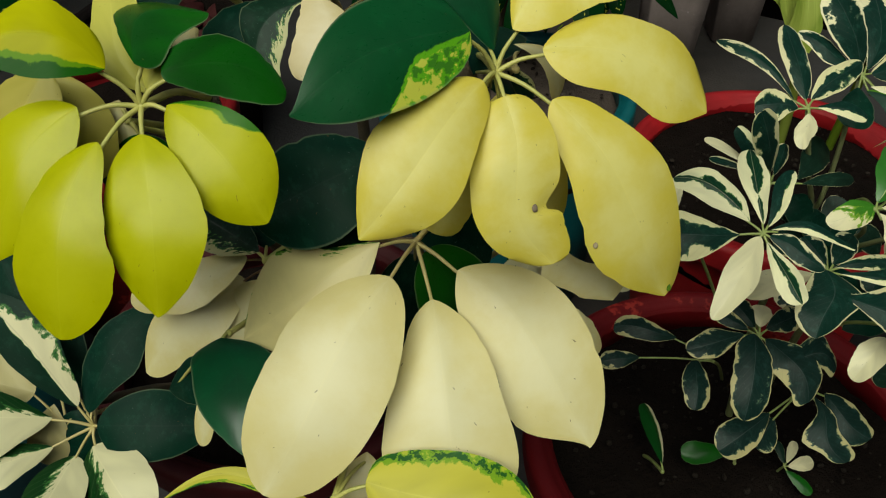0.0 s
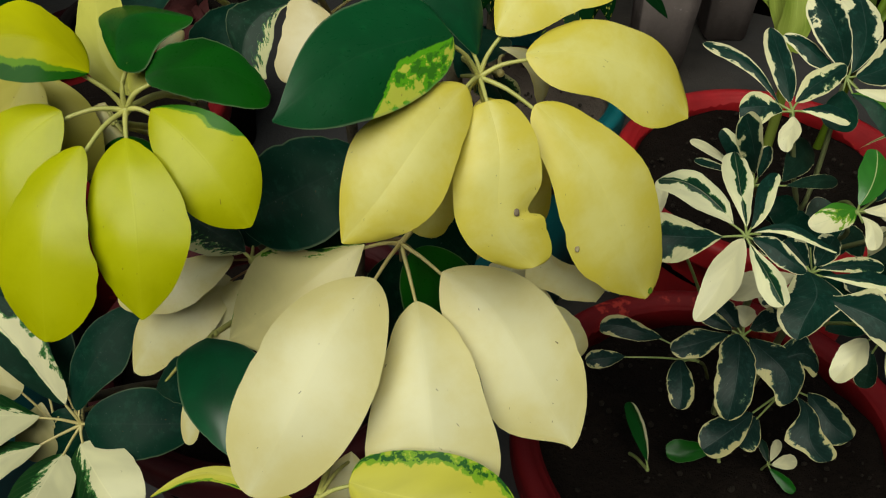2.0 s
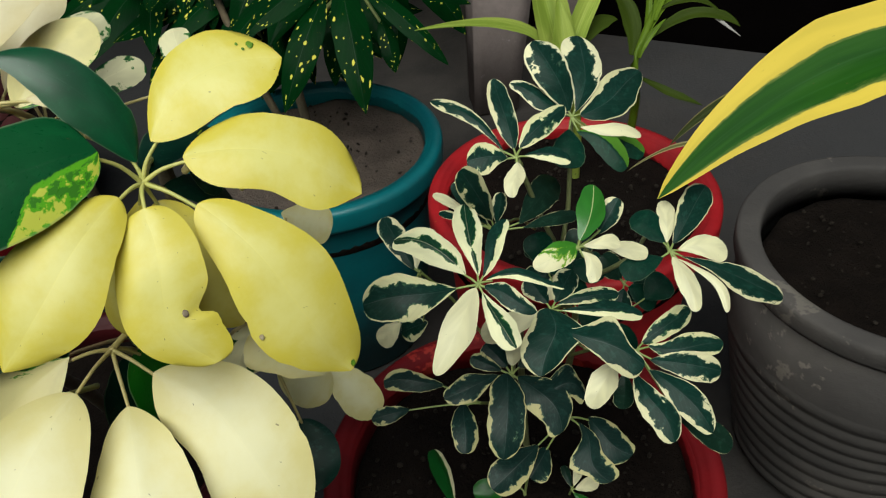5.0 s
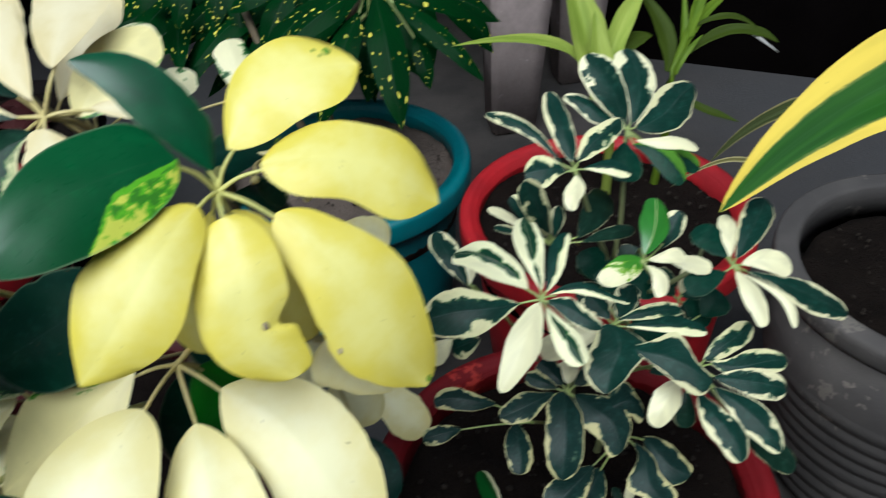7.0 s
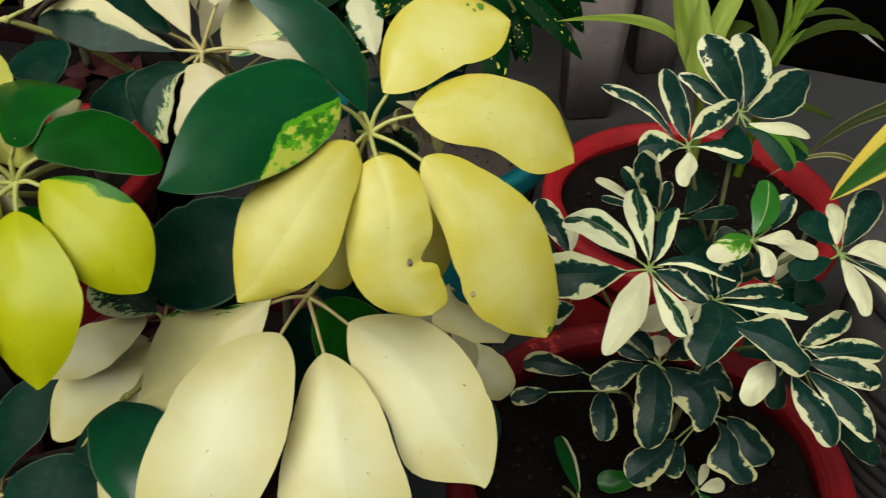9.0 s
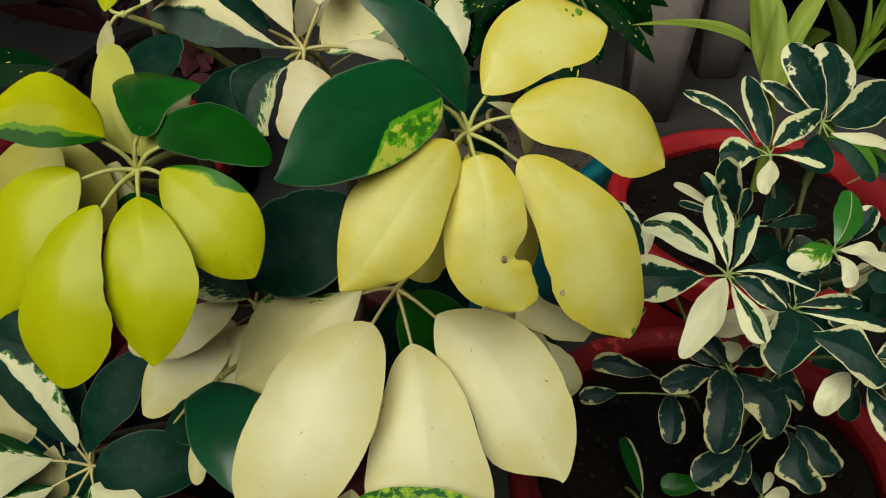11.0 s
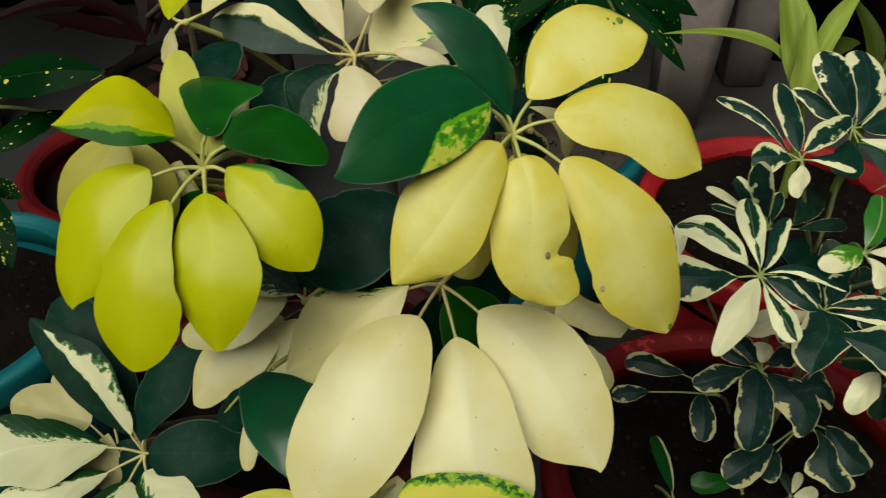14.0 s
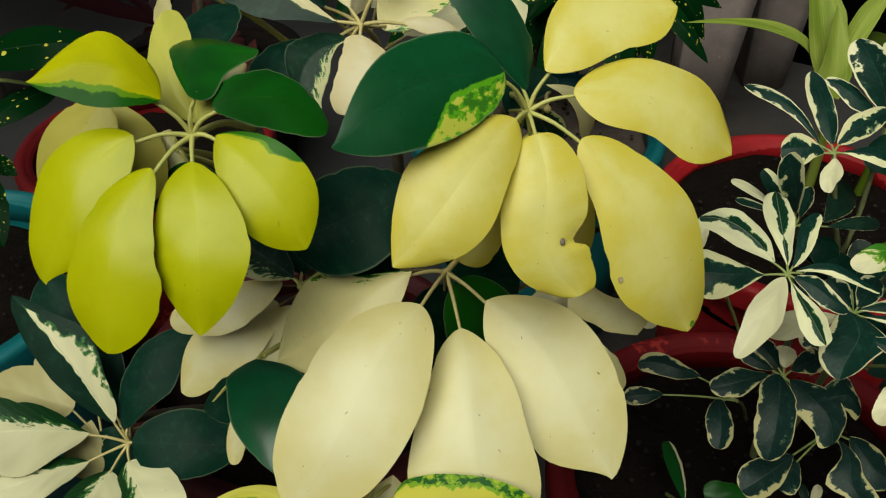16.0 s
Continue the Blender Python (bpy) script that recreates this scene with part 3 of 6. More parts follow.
def umbel(plant, hub, root, radius, mat):
    """The stalk of one compound leaf, from the stem to the hub that carries its leaflets."""
    bm = bmesh.new()
    hub_v = Vector(hub)
    if root:
        root_v = Vector(root)
        mid = (hub_v + root_v) / 2 + Vector((0, 0, 0.06 * (hub_v - root_v).length))
        tube(bm, [root_v, mid, hub_v], radius * 1.25, radius, 8, 12)
    bmesh.ops.create_icosphere(bm, subdivisions=2, radius=radius * 1.35, matrix=Matrix.Translation(hub_v))
    return part("leaf_stalk", bm, mat, plant), hub_v, radius, mat


PROFILE = {"lime": (0.13, 0.03), "lime_edge": (0.11, 0.05), "lime_fold": (0.08, 0.10), "cream": (0.08, 0.06), "tan_cream": (0.10, 0.05), "gold": (0.22, -0.08), "green": (0.12, 0.05), "deep": (0.10, 0.04), "patch_green": (0.20, -0.04), "blue_green": (0.20, -0.04)}


def leaflet(leaf, style, base, tip, width, bend=0.08, side=0.0, roll=0.0, notch=0.0, sway=0.0, rise=0.0, fall=0.0, rise_right=0.0, fall_right=0.0, wave=(0, 0, 0, 0)):
    """One blade on its own short stalk."""
    stalk, hub, radius, mat = leaf
    if not rise and style == "spotted":
        rise, fall, rise_right, fall_right = 0.80, 0.85, 0.75, 0.80
    if not rise:
        rise, fall = (0.85, 0.40) if width < 0.032 else (0.56, 0.46)
        rise_right, fall_right = rise, fall
    cup, fold = PROFILE.get(style, (0.06, 0.15))
    bm = blade(base, tip, width, bend, side, roll, notch, sway, rise, fall, rise_right, fall_right, cup, fold, rows=56 if notch else 26, wave=wave)
    count = len(bm.faces)
    end = Vector(base)
    onward = (Vector(tip) - end).normalized()
    gap = (end - hub).length
    tube(bm, [hub, (hub + end) / 2 + Vector((0, 0, 0.02 * gap)), end + onward * 0.004 - FACING * radius * 0.9], radius * 0.8, radius * 0.5, 7, 8)
    bm.faces.ensure_lookup_table()
    for f in bm.faces[count:]:
        f.material_index = 1
    ob = part("leaflet", bm, style, stalk)
    ob.data.materials.append(M[mat])
    return ob


def scar(place, radius, mat, label, name="scar", high=0.16):
    """A small raised dry scar on a leaflet of the golden cluster."""
    bm = bmesh.new()
    trees = [BVHTree.FromPolygons([v.co for v in o.data.vertices], [p.vertices for p in o.data.polygons]) for o in gold_stalk.children]
    place, facing = min((tree.find_nearest(Vector(place)) for tree in trees), key=lambda hit: hit[3])[:2]
    facing = facing if facing.dot(FACING) > 0 else -facing
    place += facing * 0.0008
    turn = facing.to_track_quat("Z", "Y").to_matrix().to_4x4()
    bmesh.ops.create_icosphere(bm, subdivisions=2, radius=1.0, matrix=Matrix.Translation(place) @ turn @ Matrix.Diagonal((radius, radius * 1.3, radius * high, 1)))
    for v in bm.verts:
        v.co += noise.noise_vector(v.co * (900 if high > 0.14 else 500)) * radius * (0.2 if high > 0.14 else 0.3)
    return part(name, bm, mat, gold_stalk, label)


def strap(parent, mat, points, width, name="leaf", fold=0.25, tip_share=0.35, base_share=0.5, rows=26):
    """A long strap leaf along a curve through three points (base, middle, tip), folded along its middle."""
    a, b, c = (Vector(p) for p in points)
    ctrl = 2 * b - (a + c) / 2
    bm = bmesh.new()
    uv = bm.loops.layers.uv.new("UVMap")
    cols, grid, coords = 8, [], {}
    phase = rng.uniform(0, 6.28)
    for sheet in (0, 1):
        lines = []
        for i in range(rows + 1):
            s = i / rows
            p = a * (1 - s) ** 2 + ctrl * 2 * s * (1 - s) + c * s * s
            ahead = ((ctrl - a) * (1 - s) + (c - ctrl) * s).normalized()
            normal = FACING - ahead * FACING.dot(ahead)
            normal.normalize()
            left = normal.cross(ahead)
            grow = min(1.0, base_share + (1 - base_share) * min(1, s / 0.35))
            half = 0.5 * width * grow * min(1.0, ((1 - s) / tip_share) ** 0.75 + 0.01)
            line = []
            for j in range(cols + 1):
                x = -1 + 2 * j / cols
                lift = fold * abs(x) * half + 0.06 * half * x * x * math.sin(11 * s + phase)
                ragged = half * (1 + 0.07 * noise.noise(Vector((6 * s, phase, 4.0 if x > 0 else 0.0))))
                vert = bm.verts.new(p + left * (x * ragged) + normal * (lift - sheet * 0.0007 * (1 - 0.8 * x ** 6)))
                coords[vert] = ((1 + x) / 2, s)
                line.append(vert)
            lines.append(line)
        grid.append(lines)
    top, low = grid
    for i in range(rows):
        for j in range(cols):
            bm.faces.new((top[i][j + 1], top[i][j], top[i + 1][j], top[i + 1][j + 1]))
            bm.faces.new((low[i][j], low[i][j + 1], low[i + 1][j + 1], low[i + 1][j]))
        bm.faces.new((top[i][0], low[i][0], low[i + 1][0], top[i + 1][0]))
        bm.faces.new((top[i + 1][cols], low[i + 1][cols], low[i][cols], top[i][cols]))
    for f in bm.faces:
        for loop in f.loops:
            loop[uv].uv = coords[loop.vert]
    crisp_margin(bm)
    return part(name, bm, mat, parent)


def lathe(profile, sides=72, wobble=0.0, seed=0.0, ring=False):
    """A closed turned shape from (radius, height) pairs, bottom to top and back down inside; ring: the last pair joins the first."""
    bm = bmesh.new()
    rings = []
    for r, z in profile:
        row = []
        for k in range(sides):
            q = 2 * math.pi * k / sides
            rr = r * (1 + wobble * noise.noise(Vector((math.cos(q) * 1.5, math.sin(q) * 1.5, z * 4 + seed))))
            row.append(bm.verts.new((rr * math.cos(q), rr * math.sin(q), z)))
        rings.append(row)
    for lower, upper in zip(rings, rings[1:] + ([rings[0]] if ring else [])):
        for k in range(sides):
            bm.faces.new((lower[k], lower[(k + 1) % sides], upper[(k + 1) % sides], upper[k]))
    if not ring:
        bm.faces.new(rings[0][::-1])
        bm.faces.new(rings[-1])
    return bm


def pot(x, y, height, radius, mat, label, seed, taper=0.74, lip=0.030, roll_out=0.012):
    """A round pot with a thick rolled lip: the body and the lip."""
    ob = new("flower_pot")
    ob.location = (x, y, 0)
    tagged(ob, label, "flower pot", "flower pots")
    body_r, foot = radius - roll_out, radius * taper
    wall = 0.0045
    rows = [(foot * 0.9, 0.0), (foot, 0.004), (foot + (body_r - foot) * 0.5, height * 0.5), (body_r - 0.004, height - lip), (body_r - 0.004, height - 0.004),
            (body_r - 0.004 - wall, height - 0.004), (body_r - 0.004 - wall, height - lip), (foot * 0.96, height * 0.45), (foot * 0.9, 0.02)]
    bm = lathe(rows, 72, 0.006, seed)
    b = mesh_object("body", bm, mat, None)
    b.parent = ob
    inner = radius - 0.0205
    lip_rows = [(body_r - 0.006, height - lip), (radius - 0.003, height - lip), (radius, height - lip + 0.003), (radius + 0.0005, height - lip + 0.006), (radius + 0.0005, height - 0.007), (radius, height - 0.004),
                (radius - 0.0025, height - 0.0008), (radius - 0.006, height), (radius - 0.012, height + 0.0004), (inner + 0.008, height - 0.0006), (inner + 0.004, height - 0.0015), (inner + 0.001, height - 0.004), (inner, height - 0.008), (inner - 0.001, height - lip + 0.002)]
    bm = lathe(lip_rows, 96, 0.006, seed + 3, True)
    b = mesh_object("rim", bm, mat, None)
    b.parent = ob
    return ob


def soil_bed(x, y, z, radius, mat, label, seed):
    """Lumpy soil filling a pot."""
    bm = bmesh.new()
    n, rings = 56, 16
    rows = []
    for i in range(rings + 1):
        r = radius * i / rings
        row = []
        for k in range(n if i else 1):
            q = 2 * math.pi * k / n
            p = Vector((r * math.cos(q), r * math.sin(q), 0))
            h = 0.007 * noise.fractal(p * 28 + Vector((seed, 0, 0)), 0.9, 2.1, 4) + 0.006 * noise.noise(p * 9 + Vector((0, seed, 0)))
            row.append(bm.verts.new((p.x, p.y, h)))
        rows.append(row)
    for k in range(n):
        bm.faces.new((rows[0][0], rows[1][k], rows[1][(k + 1) % n]))
    for a, b in zip(rows[1:], rows[2:]):
        for k in range(n):
            bm.faces.new((a[k], b[k], b[(k + 1) % n], a[(k + 1) % n]))
    skirt = [bm.verts.new((v.co.x, v.co.y, -0.05)) for v in rows[-1]]
    for k in range(n):
        bm.faces.new((rows[-1][k], skirt[k], skirt[(k + 1) % n], rows[-1][(k + 1) % n]))
    bm.faces.new(skirt[::-1])
    ob = mesh_object("potting_soil", bm, mat)
    ob.location = (x, y, z)
    return tagged(ob, label, "soil", "soil in the pots")


def crumbs(x, y, z, radius, count, seed, label):
    """Small clods and grit lying on the soil."""
    r = random.Random(seed)
    bm = bmesh.new()
    for _ in range(count):
        q, d = r.uniform(0, 6.28), radius * math.sqrt(r.random())
        s = r.uniform(0.0008, 0.0032)
        m = pose(d * math.cos(q), d * math.sin(q), s * 0.3 + 0.003, r.uniform(0, 360), r.uniform(0, 360), 0) @ Matrix.Diagonal((s, s * r.uniform(0.5, 1), s * r.uniform(0.4, 0.9), 1))
        bmesh.ops.create_icosphere(bm, subdivisions=1, radius=1.0, matrix=m)
    ob = mesh_object("soil_crumbs", bm, "grit", None, "", False)
    ob.location = (x, y, z)
    return tagged(ob, label, "grit", "", "stuff")


def box(bm, lo, hi):
    m = Matrix.Translation([(a + b) / 2 for a, b in zip(lo, hi)]) @ Matrix.Diagonal((hi[0] - lo[0], hi[1] - lo[1], hi[2] - lo[2], 1))
    return bmesh.ops.create_cube(bm, size=1.0, matrix=m)


# ---- the setting ----
bm = bmesh.new()
n = 60
cells = [[bm.verts.new((-30 + 60 * i / n, -30 + 60 * j / n, 0)) for j in range(n + 1)] for i in range(n + 1)]
for i in range(n):
    for j in range(n):
        bm.faces.new((cells[i][j], cells[i + 1][j], cells[i + 1][j + 1], cells[i][j + 1]))
tagged(mesh_object("ground", bm, "concrete"), "worn grey concrete floor with water stains and shade in its colour", "floor", "", "structure")

# black faces painted for the unlit space behind the posts
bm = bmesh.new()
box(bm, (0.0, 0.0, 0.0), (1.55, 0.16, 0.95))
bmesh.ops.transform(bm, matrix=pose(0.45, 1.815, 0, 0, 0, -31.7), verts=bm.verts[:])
tagged(mesh_object("wall_north_1", bm, "wall", None, "", False), "black face painted for the unlit space under the ledge", "wall", "", "structure")
for name, lo, hi, label in (("wall_north_2", (-2.1, 2.10, 0), (2.3, 2.30, 1.06), "wall behind the ledge, coloured black for the shade there"),):
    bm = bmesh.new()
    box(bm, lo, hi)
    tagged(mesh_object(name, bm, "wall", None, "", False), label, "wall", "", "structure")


# unseen walls, added to keep low sky light off the plants
for name, lo, hi, label in (("wall_east", (2.3, -2.2, 0), (2.5, 2.3, 2.6), "unseen plain wall added to block sky light from the east"),
                            ("wall_west", (-2.3, -2.2, 0), (-2.1, 2.3, 3.0), "unseen plain wall added to block sky light from the west"),
                            ("wall_south", (-2.3, -2.4, 0), (2.5, -2.2, 2.6), "unseen plain wall added to block sky light from the south")):
    bm = bmesh.new()
    box(bm, lo, hi)
    tagged(mesh_object(name, bm, "sky_block_wall", None, "", False), label, "wall", "", "structure")


def ledge():
    """A low concrete ledge on tapered posts, over the dark space behind the pots."""
    ob = new("ledge")
    ob.location = (0.4, 1.6, 0)
    tagged(ob, "low weathered concrete ledge on tapered grey posts", "ledge")
    bm = bmesh.new()
    box(bm, (-2.4, -0.20, 0.952), (1.85, 0.48, 1.05))
    bmesh.ops.bevel(bm, geom=bm.edges[:], offset=0.01, segments=2, affect="EDGES")
    b = mesh_object("slab", bm, "post", None, "", False)
    b.parent = ob
    for x, y, w, lean in LEGS:
        bm = bmesh.new()
        cube = box(bm, (-w / 2, -w / 2, 0.0), (w / 2, w / 2, 0.95))
        for v in cube["verts"]:
            k = v.co.z / 0.95
            f = 0.72 + 0.80 * k
            v.co.x, v.co.y = v.co.x * f + lean * k, v.co.y * f
        bmesh.ops.subdivide_edges(bm, edges=bm.edges[:], cuts=3, use_grid_fill=True)
        for v in bm.verts:
            d = noise.noise_vector(v.co * 14 + Vector((x, y, 0)))
            v.co += d * 0.002
        bm.normal_update()
        bmesh.ops.bevel(bm, geom=[e for e in bm.edges if e.calc_face_angle(0) > 1.2], offset=0.006, segments=2, affect="EDGES")
        b = mesh_object("post", bm, "post")
        b.parent = ob
        b.location = (x - 0.4, y - 1.6, 0)
    return ob


LEGS = [(0.398, 1.415, 0.115, 0.045), (0.578, 1.585, 0.110, 0.02), (-1.0, 1.4, 0.115, 0.0), (1.9, 1.4, 0.115, 0.0)]
ledge()

# ---- pots ----
pot(0.202, 0.367, 0.300, 0.151, "worn_shaded_red", "worn red flower pot with faded orange patches, darkened for leaf shade", 1.0)
soil_bed(0.202, 0.367, 0.276, 0.1320, "soil", "dark soil under the cream-edged dwarf plant", 2.0)
crumbs(0.202, 0.367, 0.279, 0.118, 220, 5, "small clods and grit on dark soil")
pot(0.339, 0.700, 0.300, 0.157, "red", "red-painted flower pot holding the strap-leaved plants", 5.0)
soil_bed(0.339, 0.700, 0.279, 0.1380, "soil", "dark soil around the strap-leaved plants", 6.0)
crumbs(0.339, 0.700, 0.282, 0.122, 160, 6, "small clods on soil by the strap-leaved plants")
pot(0.067, 0.872, 0.300, 0.155, "teal", "teal plastic flower pot with a thick lip", 9.0)
soil_bed(0.067, 0.872, 0.275, 0.1360, "dry_soil", "dry greyish soil in the teal pot", 11.0)
crumbs(0.067, 0.872, 0.278, 0.120, 90, 9, "small clods on the dry soil")
pot(-0.145, 0.470, 0.300, 0.147, "shaded_red", "red flower pot, its paint dulled for the shade under the golden plant", 13.0)
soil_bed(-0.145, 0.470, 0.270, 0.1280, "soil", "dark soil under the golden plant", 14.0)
pot(-0.538, 0.564, 0.300, 0.161, "teal", "teal plastic flower pot under the gold-dust plant", 17.0)
soil_bed(-0.538, 0.564, 0.262, 0.1420, "soil", "dark soil in the second teal pot", 18.0)
crumbs(-0.538, 0.564, 0.266, 0.125, 120, 10, "brown clods and stones on the soil")
pot(-0.405, 0.835, 0.300, 0.152, "worn_shaded_red", "worn red flower pot behind the golden plant, shade in its paint", 19.0)
soil_bed(-0.405, 0.835, 0.265, 0.1320, "soil", "dark soil in the shaded red pot", 20.0)
pot(-0.440, 1.200, 0.240, 0.152, "pitch", "plastic flower pot by the concrete ledge, darkened for the shade there", 23.0)
soil_bed(-0.440, 1.200, 0.222, 0.1320, "soil", "dark soil littered with withered leaves", 24.0)


def ribbed_pot(x, y, height, radius):
    ob = new("flower_pot")
    ob.location = (x, y, 0)
    tagged(ob, "large dusty black plastic pot with ribbed sides and bare soil", "flower pot", "flower pots")
    rows = [(radius * 0.66, 0.0), (radius * 0.70, 0.006)]
    steps = 90
    for i in range(steps + 1):
        k = i / steps
        z = 0.01 + (height - 0.105) * k
        r = radius * (0.70 + 0.235 * k)
        rows.append((r + 0.0055 * (0.5 + 0.5 * abs(math.sin(math.pi * 9 * k + 0.3 * math.sin(9 * k)))), z))
    rows += [(radius * 0.948, height - 0.088), (radius * 0.975, height - 0.014), (radius * 0.94, height - 0.014), (radius * 0.90, height - 0.08), (radius * 0.70, 0.02)]
    bm = lathe(rows, 96, 0.004, 21.0)
    b = mesh_object("body", bm, "black")
    b.parent = ob
    rim = [(radius * 0.93, height - 0.022), (radius * 0.985, height - 0.022), (radius * 0.998, height - 0.018), (radius, height - 0.007), (radius * 0.998, height - 0.003), (radius * 0.988, height), (radius * 0.97, height + 0.0005), (radius * 0.885, height - 0.0005),
           (radius * 0.860, height - 0.001), (radius * 0.848, height - 0.004), (radius * 0.842, height - 0.010), (radius * 0.835, height - 0.05)]
    bm = lathe(rim, 96, 0.005, 25.0, True)
    b = mesh_object("rim", bm, "black")
    b.parent = ob
    return ob


ribbed_pot(0.624, 0.534, 0.300, 0.159)
soil_bed(0.624, 0.534, 0.262, 0.129, "soil", "bare dark soil in the black pot", 28.0)
crumbs(0.624, 0.534, 0.265, 0.118, 140, 8, "pale grit and bits on the bare soil")

# ---- the golden umbrella plant ----
golden = plant_root("umbrella_plant", (-0.08, 0.48, 0.27), "golden and cream umbrella plant with large drooping leaflets", "houseplant")
stem(golden, [(-0.06, 0.48, 0.25), (-0.02, 0.46, 0.36), (0.005, 0.415, 0.47), (0.01, 0.385, 0.60)], 0.006, "bark")
stem(golden, [(-0.09, 0.47, 0.25), (-0.10, 0.43, 0.38), (-0.11, 0.37, 0.50), (-0.115, 0.345, 0.60)], 0.005, "bark")
stem(golden, [(-0.08, 0.50, 0.25), (-0.06, 0.48, 0.42), (-0.06, 0.46, 0.58)], 0.005, "bark")
leaf = umbel(golden, (0.0192, 0.3118, 0.6275), (0.0100, 0.3850, 0.5950), 0.0015, "stalk_gold")
leaflet(leaf, "gold", (0.0264, 0.3185, 0.6439), (0.0845, 0.3470, 0.6609), 0.0432, 0.06, 0.179, 0, 0, 0.007, 0.71, 0.31, 0.78, 0.72, (0.02, 0.06, -0.04, 0.07))
leaflet(leaf, "gold", (0.0388, 0.3131, 0.6375), (0.1109, 0.3116, 0.6069), 0.0421, 0.1, 0.102, 0, 0, -0.003, 0.53, 0.37, 0.70, 0.77, (0.00, 0.07, -0.11, 0.15))
leaflet(leaf, "gold", (0.0425, 0.2976, 0.6226), (0.0945, 0.2665, 0.5408), 0.0462, 0.11, 0.024, 0, 0, 0.018, 0.54, 0.43, 0.66, 0.73, (-0.03, -0.08, -0.15, -0.01))
leaflet(leaf, "gold", (0.0218, 0.2899, 0.6290), (0.0408, 0.2530, 0.5727), 0.0380, 0.10, -0.093, 0, 0.36, 0.053, 0.37, 0.31, 0.39, 0.36, (-0.04, -0.02, 0.08, 0.01))
leaflet(leaf, "gold", (0.0131, 0.2933, 0.6343), (-0.0353, 0.2444, 0.5944), 0.0396, 0.12, -0.005, -15, 0, -0.010, 0.62, 0.66, 0.63, 0.74, (-0.15, -0.02, -0.17, -0.06))
leaflet(leaf, "patch_green", (0.0080, 0.3050, 0.6503), (-0.0555, 0.2503, 0.6464), 0.0477, 0.04, -0.088, -16, 0, 0.007, 0.62, 0.72, 0.25, 0.92, (-0.03, -0.00, -0.07, -0.02))
leaflet(leaf, "blue_green", (0.0186, 0.3157, 0.6362), (-0.0267, 0.3285, 0.6857), 0.0245, 0.08, -0.126, 0, 0, 0.002, 0.75, 0.84, 0.61, 0.57, (0.05, -0.08, 0.01, 0.12))
leaflet(leaf, "gold", (0.0134, 0.3180, 0.6151), (-0.0087, 0.3066, 0.5433), 0.0284, 0.1, 0, 0)
# two dark blades added to cover the shaded gap before the teal pot
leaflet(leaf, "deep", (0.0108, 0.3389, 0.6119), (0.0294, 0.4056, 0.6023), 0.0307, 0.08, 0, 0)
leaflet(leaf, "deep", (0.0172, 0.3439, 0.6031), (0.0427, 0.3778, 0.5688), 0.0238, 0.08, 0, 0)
leaflet(leaf, "gold", (0.0206, 0.3164, 0.6141), (0.0451, 0.3028, 0.5460), 0.0365, 0.1, 0, 0)
leaf = umbel(golden, (-0.0176, 0.2992, 0.5446), (0.0120, 0.3600, 0.5300), 0.0015, "stalk_cream")
leaflet(leaf, "cream", (-0.0279, 0.2686, 0.5504), (-0.0804, 0.1955, 0.4955), 0.0564, 0.1, -0.003, 0, 0, -0.013, 0.58, 0.48, 0.58, 0.48, (0.03, -0.01, 0.00, 0.03))
leaflet(leaf, "cream", (-0.0096, 0.2714, 0.5332), (0.0037, 0.1908, 0.4732), 0.0558, 0.1, -0.005, 0, 0, 0.004, 0.66, 0.42, 0.64, 0.44, (-0.04, 0.06, -0.13, -0.01))
leaflet(leaf, "cream", (0.0025, 0.2845, 0.5395), (0.0617, 0.2280, 0.4810), 0.0545, 0.05, 0.07, 0, 0, 0.023, 0.56, 0.52, 0.85, 1.00, (-0.03, 0.02, -0.17, 0.17))
leaflet(leaf, "cream_fleck", (-0.0339, 0.2912, 0.5514), (-0.0985, 0.2677, 0.5131), 0.0463, 0.06, 0.004, 0, 0, -0.009, 0.99, 0.78, 1.08, 0.77, (-0.09, 0.05, -0.20, -0.11))
leaflet(leaf, "green", (-0.0115, 0.3123, 0.5291), (0.0147, 0.3098, 0.4648), 0.0447, 0.08, 0, 0)
# two dark blades added to darken the shaded gap behind the hub
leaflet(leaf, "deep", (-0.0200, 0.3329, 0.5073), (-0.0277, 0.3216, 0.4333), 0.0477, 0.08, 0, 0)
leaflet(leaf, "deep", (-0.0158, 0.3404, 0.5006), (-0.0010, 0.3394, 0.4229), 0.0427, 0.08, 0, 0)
leaf = umbel(golden, (-0.1184, 0.2739, 0.6364), (-0.1150, 0.3450, 0.5980), 0.0015, "stalk_gold")
leaflet(leaf, "lime", (-0.1394, 0.2662, 0.6411), (-0.1748, 0.2317, 0.5933), 0.0391, 0.1, -0.065, 0, 0, -0.026, 0.86, 1.10, 0.40, 0.40, (-0.08, 0.01, 0.01, -0.00))
leaflet(leaf, "lime", (-0.1290, 0.2518, 0.6349), (-0.1433, 0.2060, 0.5811), 0.0353, 0.12, -0.04, 0, 0, -0.012, 0.71, 0.48, 0.56, 0.48, (-0.14, -0.01, -0.10, 0.06))
leaflet(leaf, "lime", (-0.1146, 0.2573, 0.6345), (-0.1096, 0.2146, 0.5832), 0.0368, 0.14, 0.062, 0, 0, 0.001, 0.64, 0.64, 0.64, 0.77, (-0.03, -0.03, -0.04, 0.02))
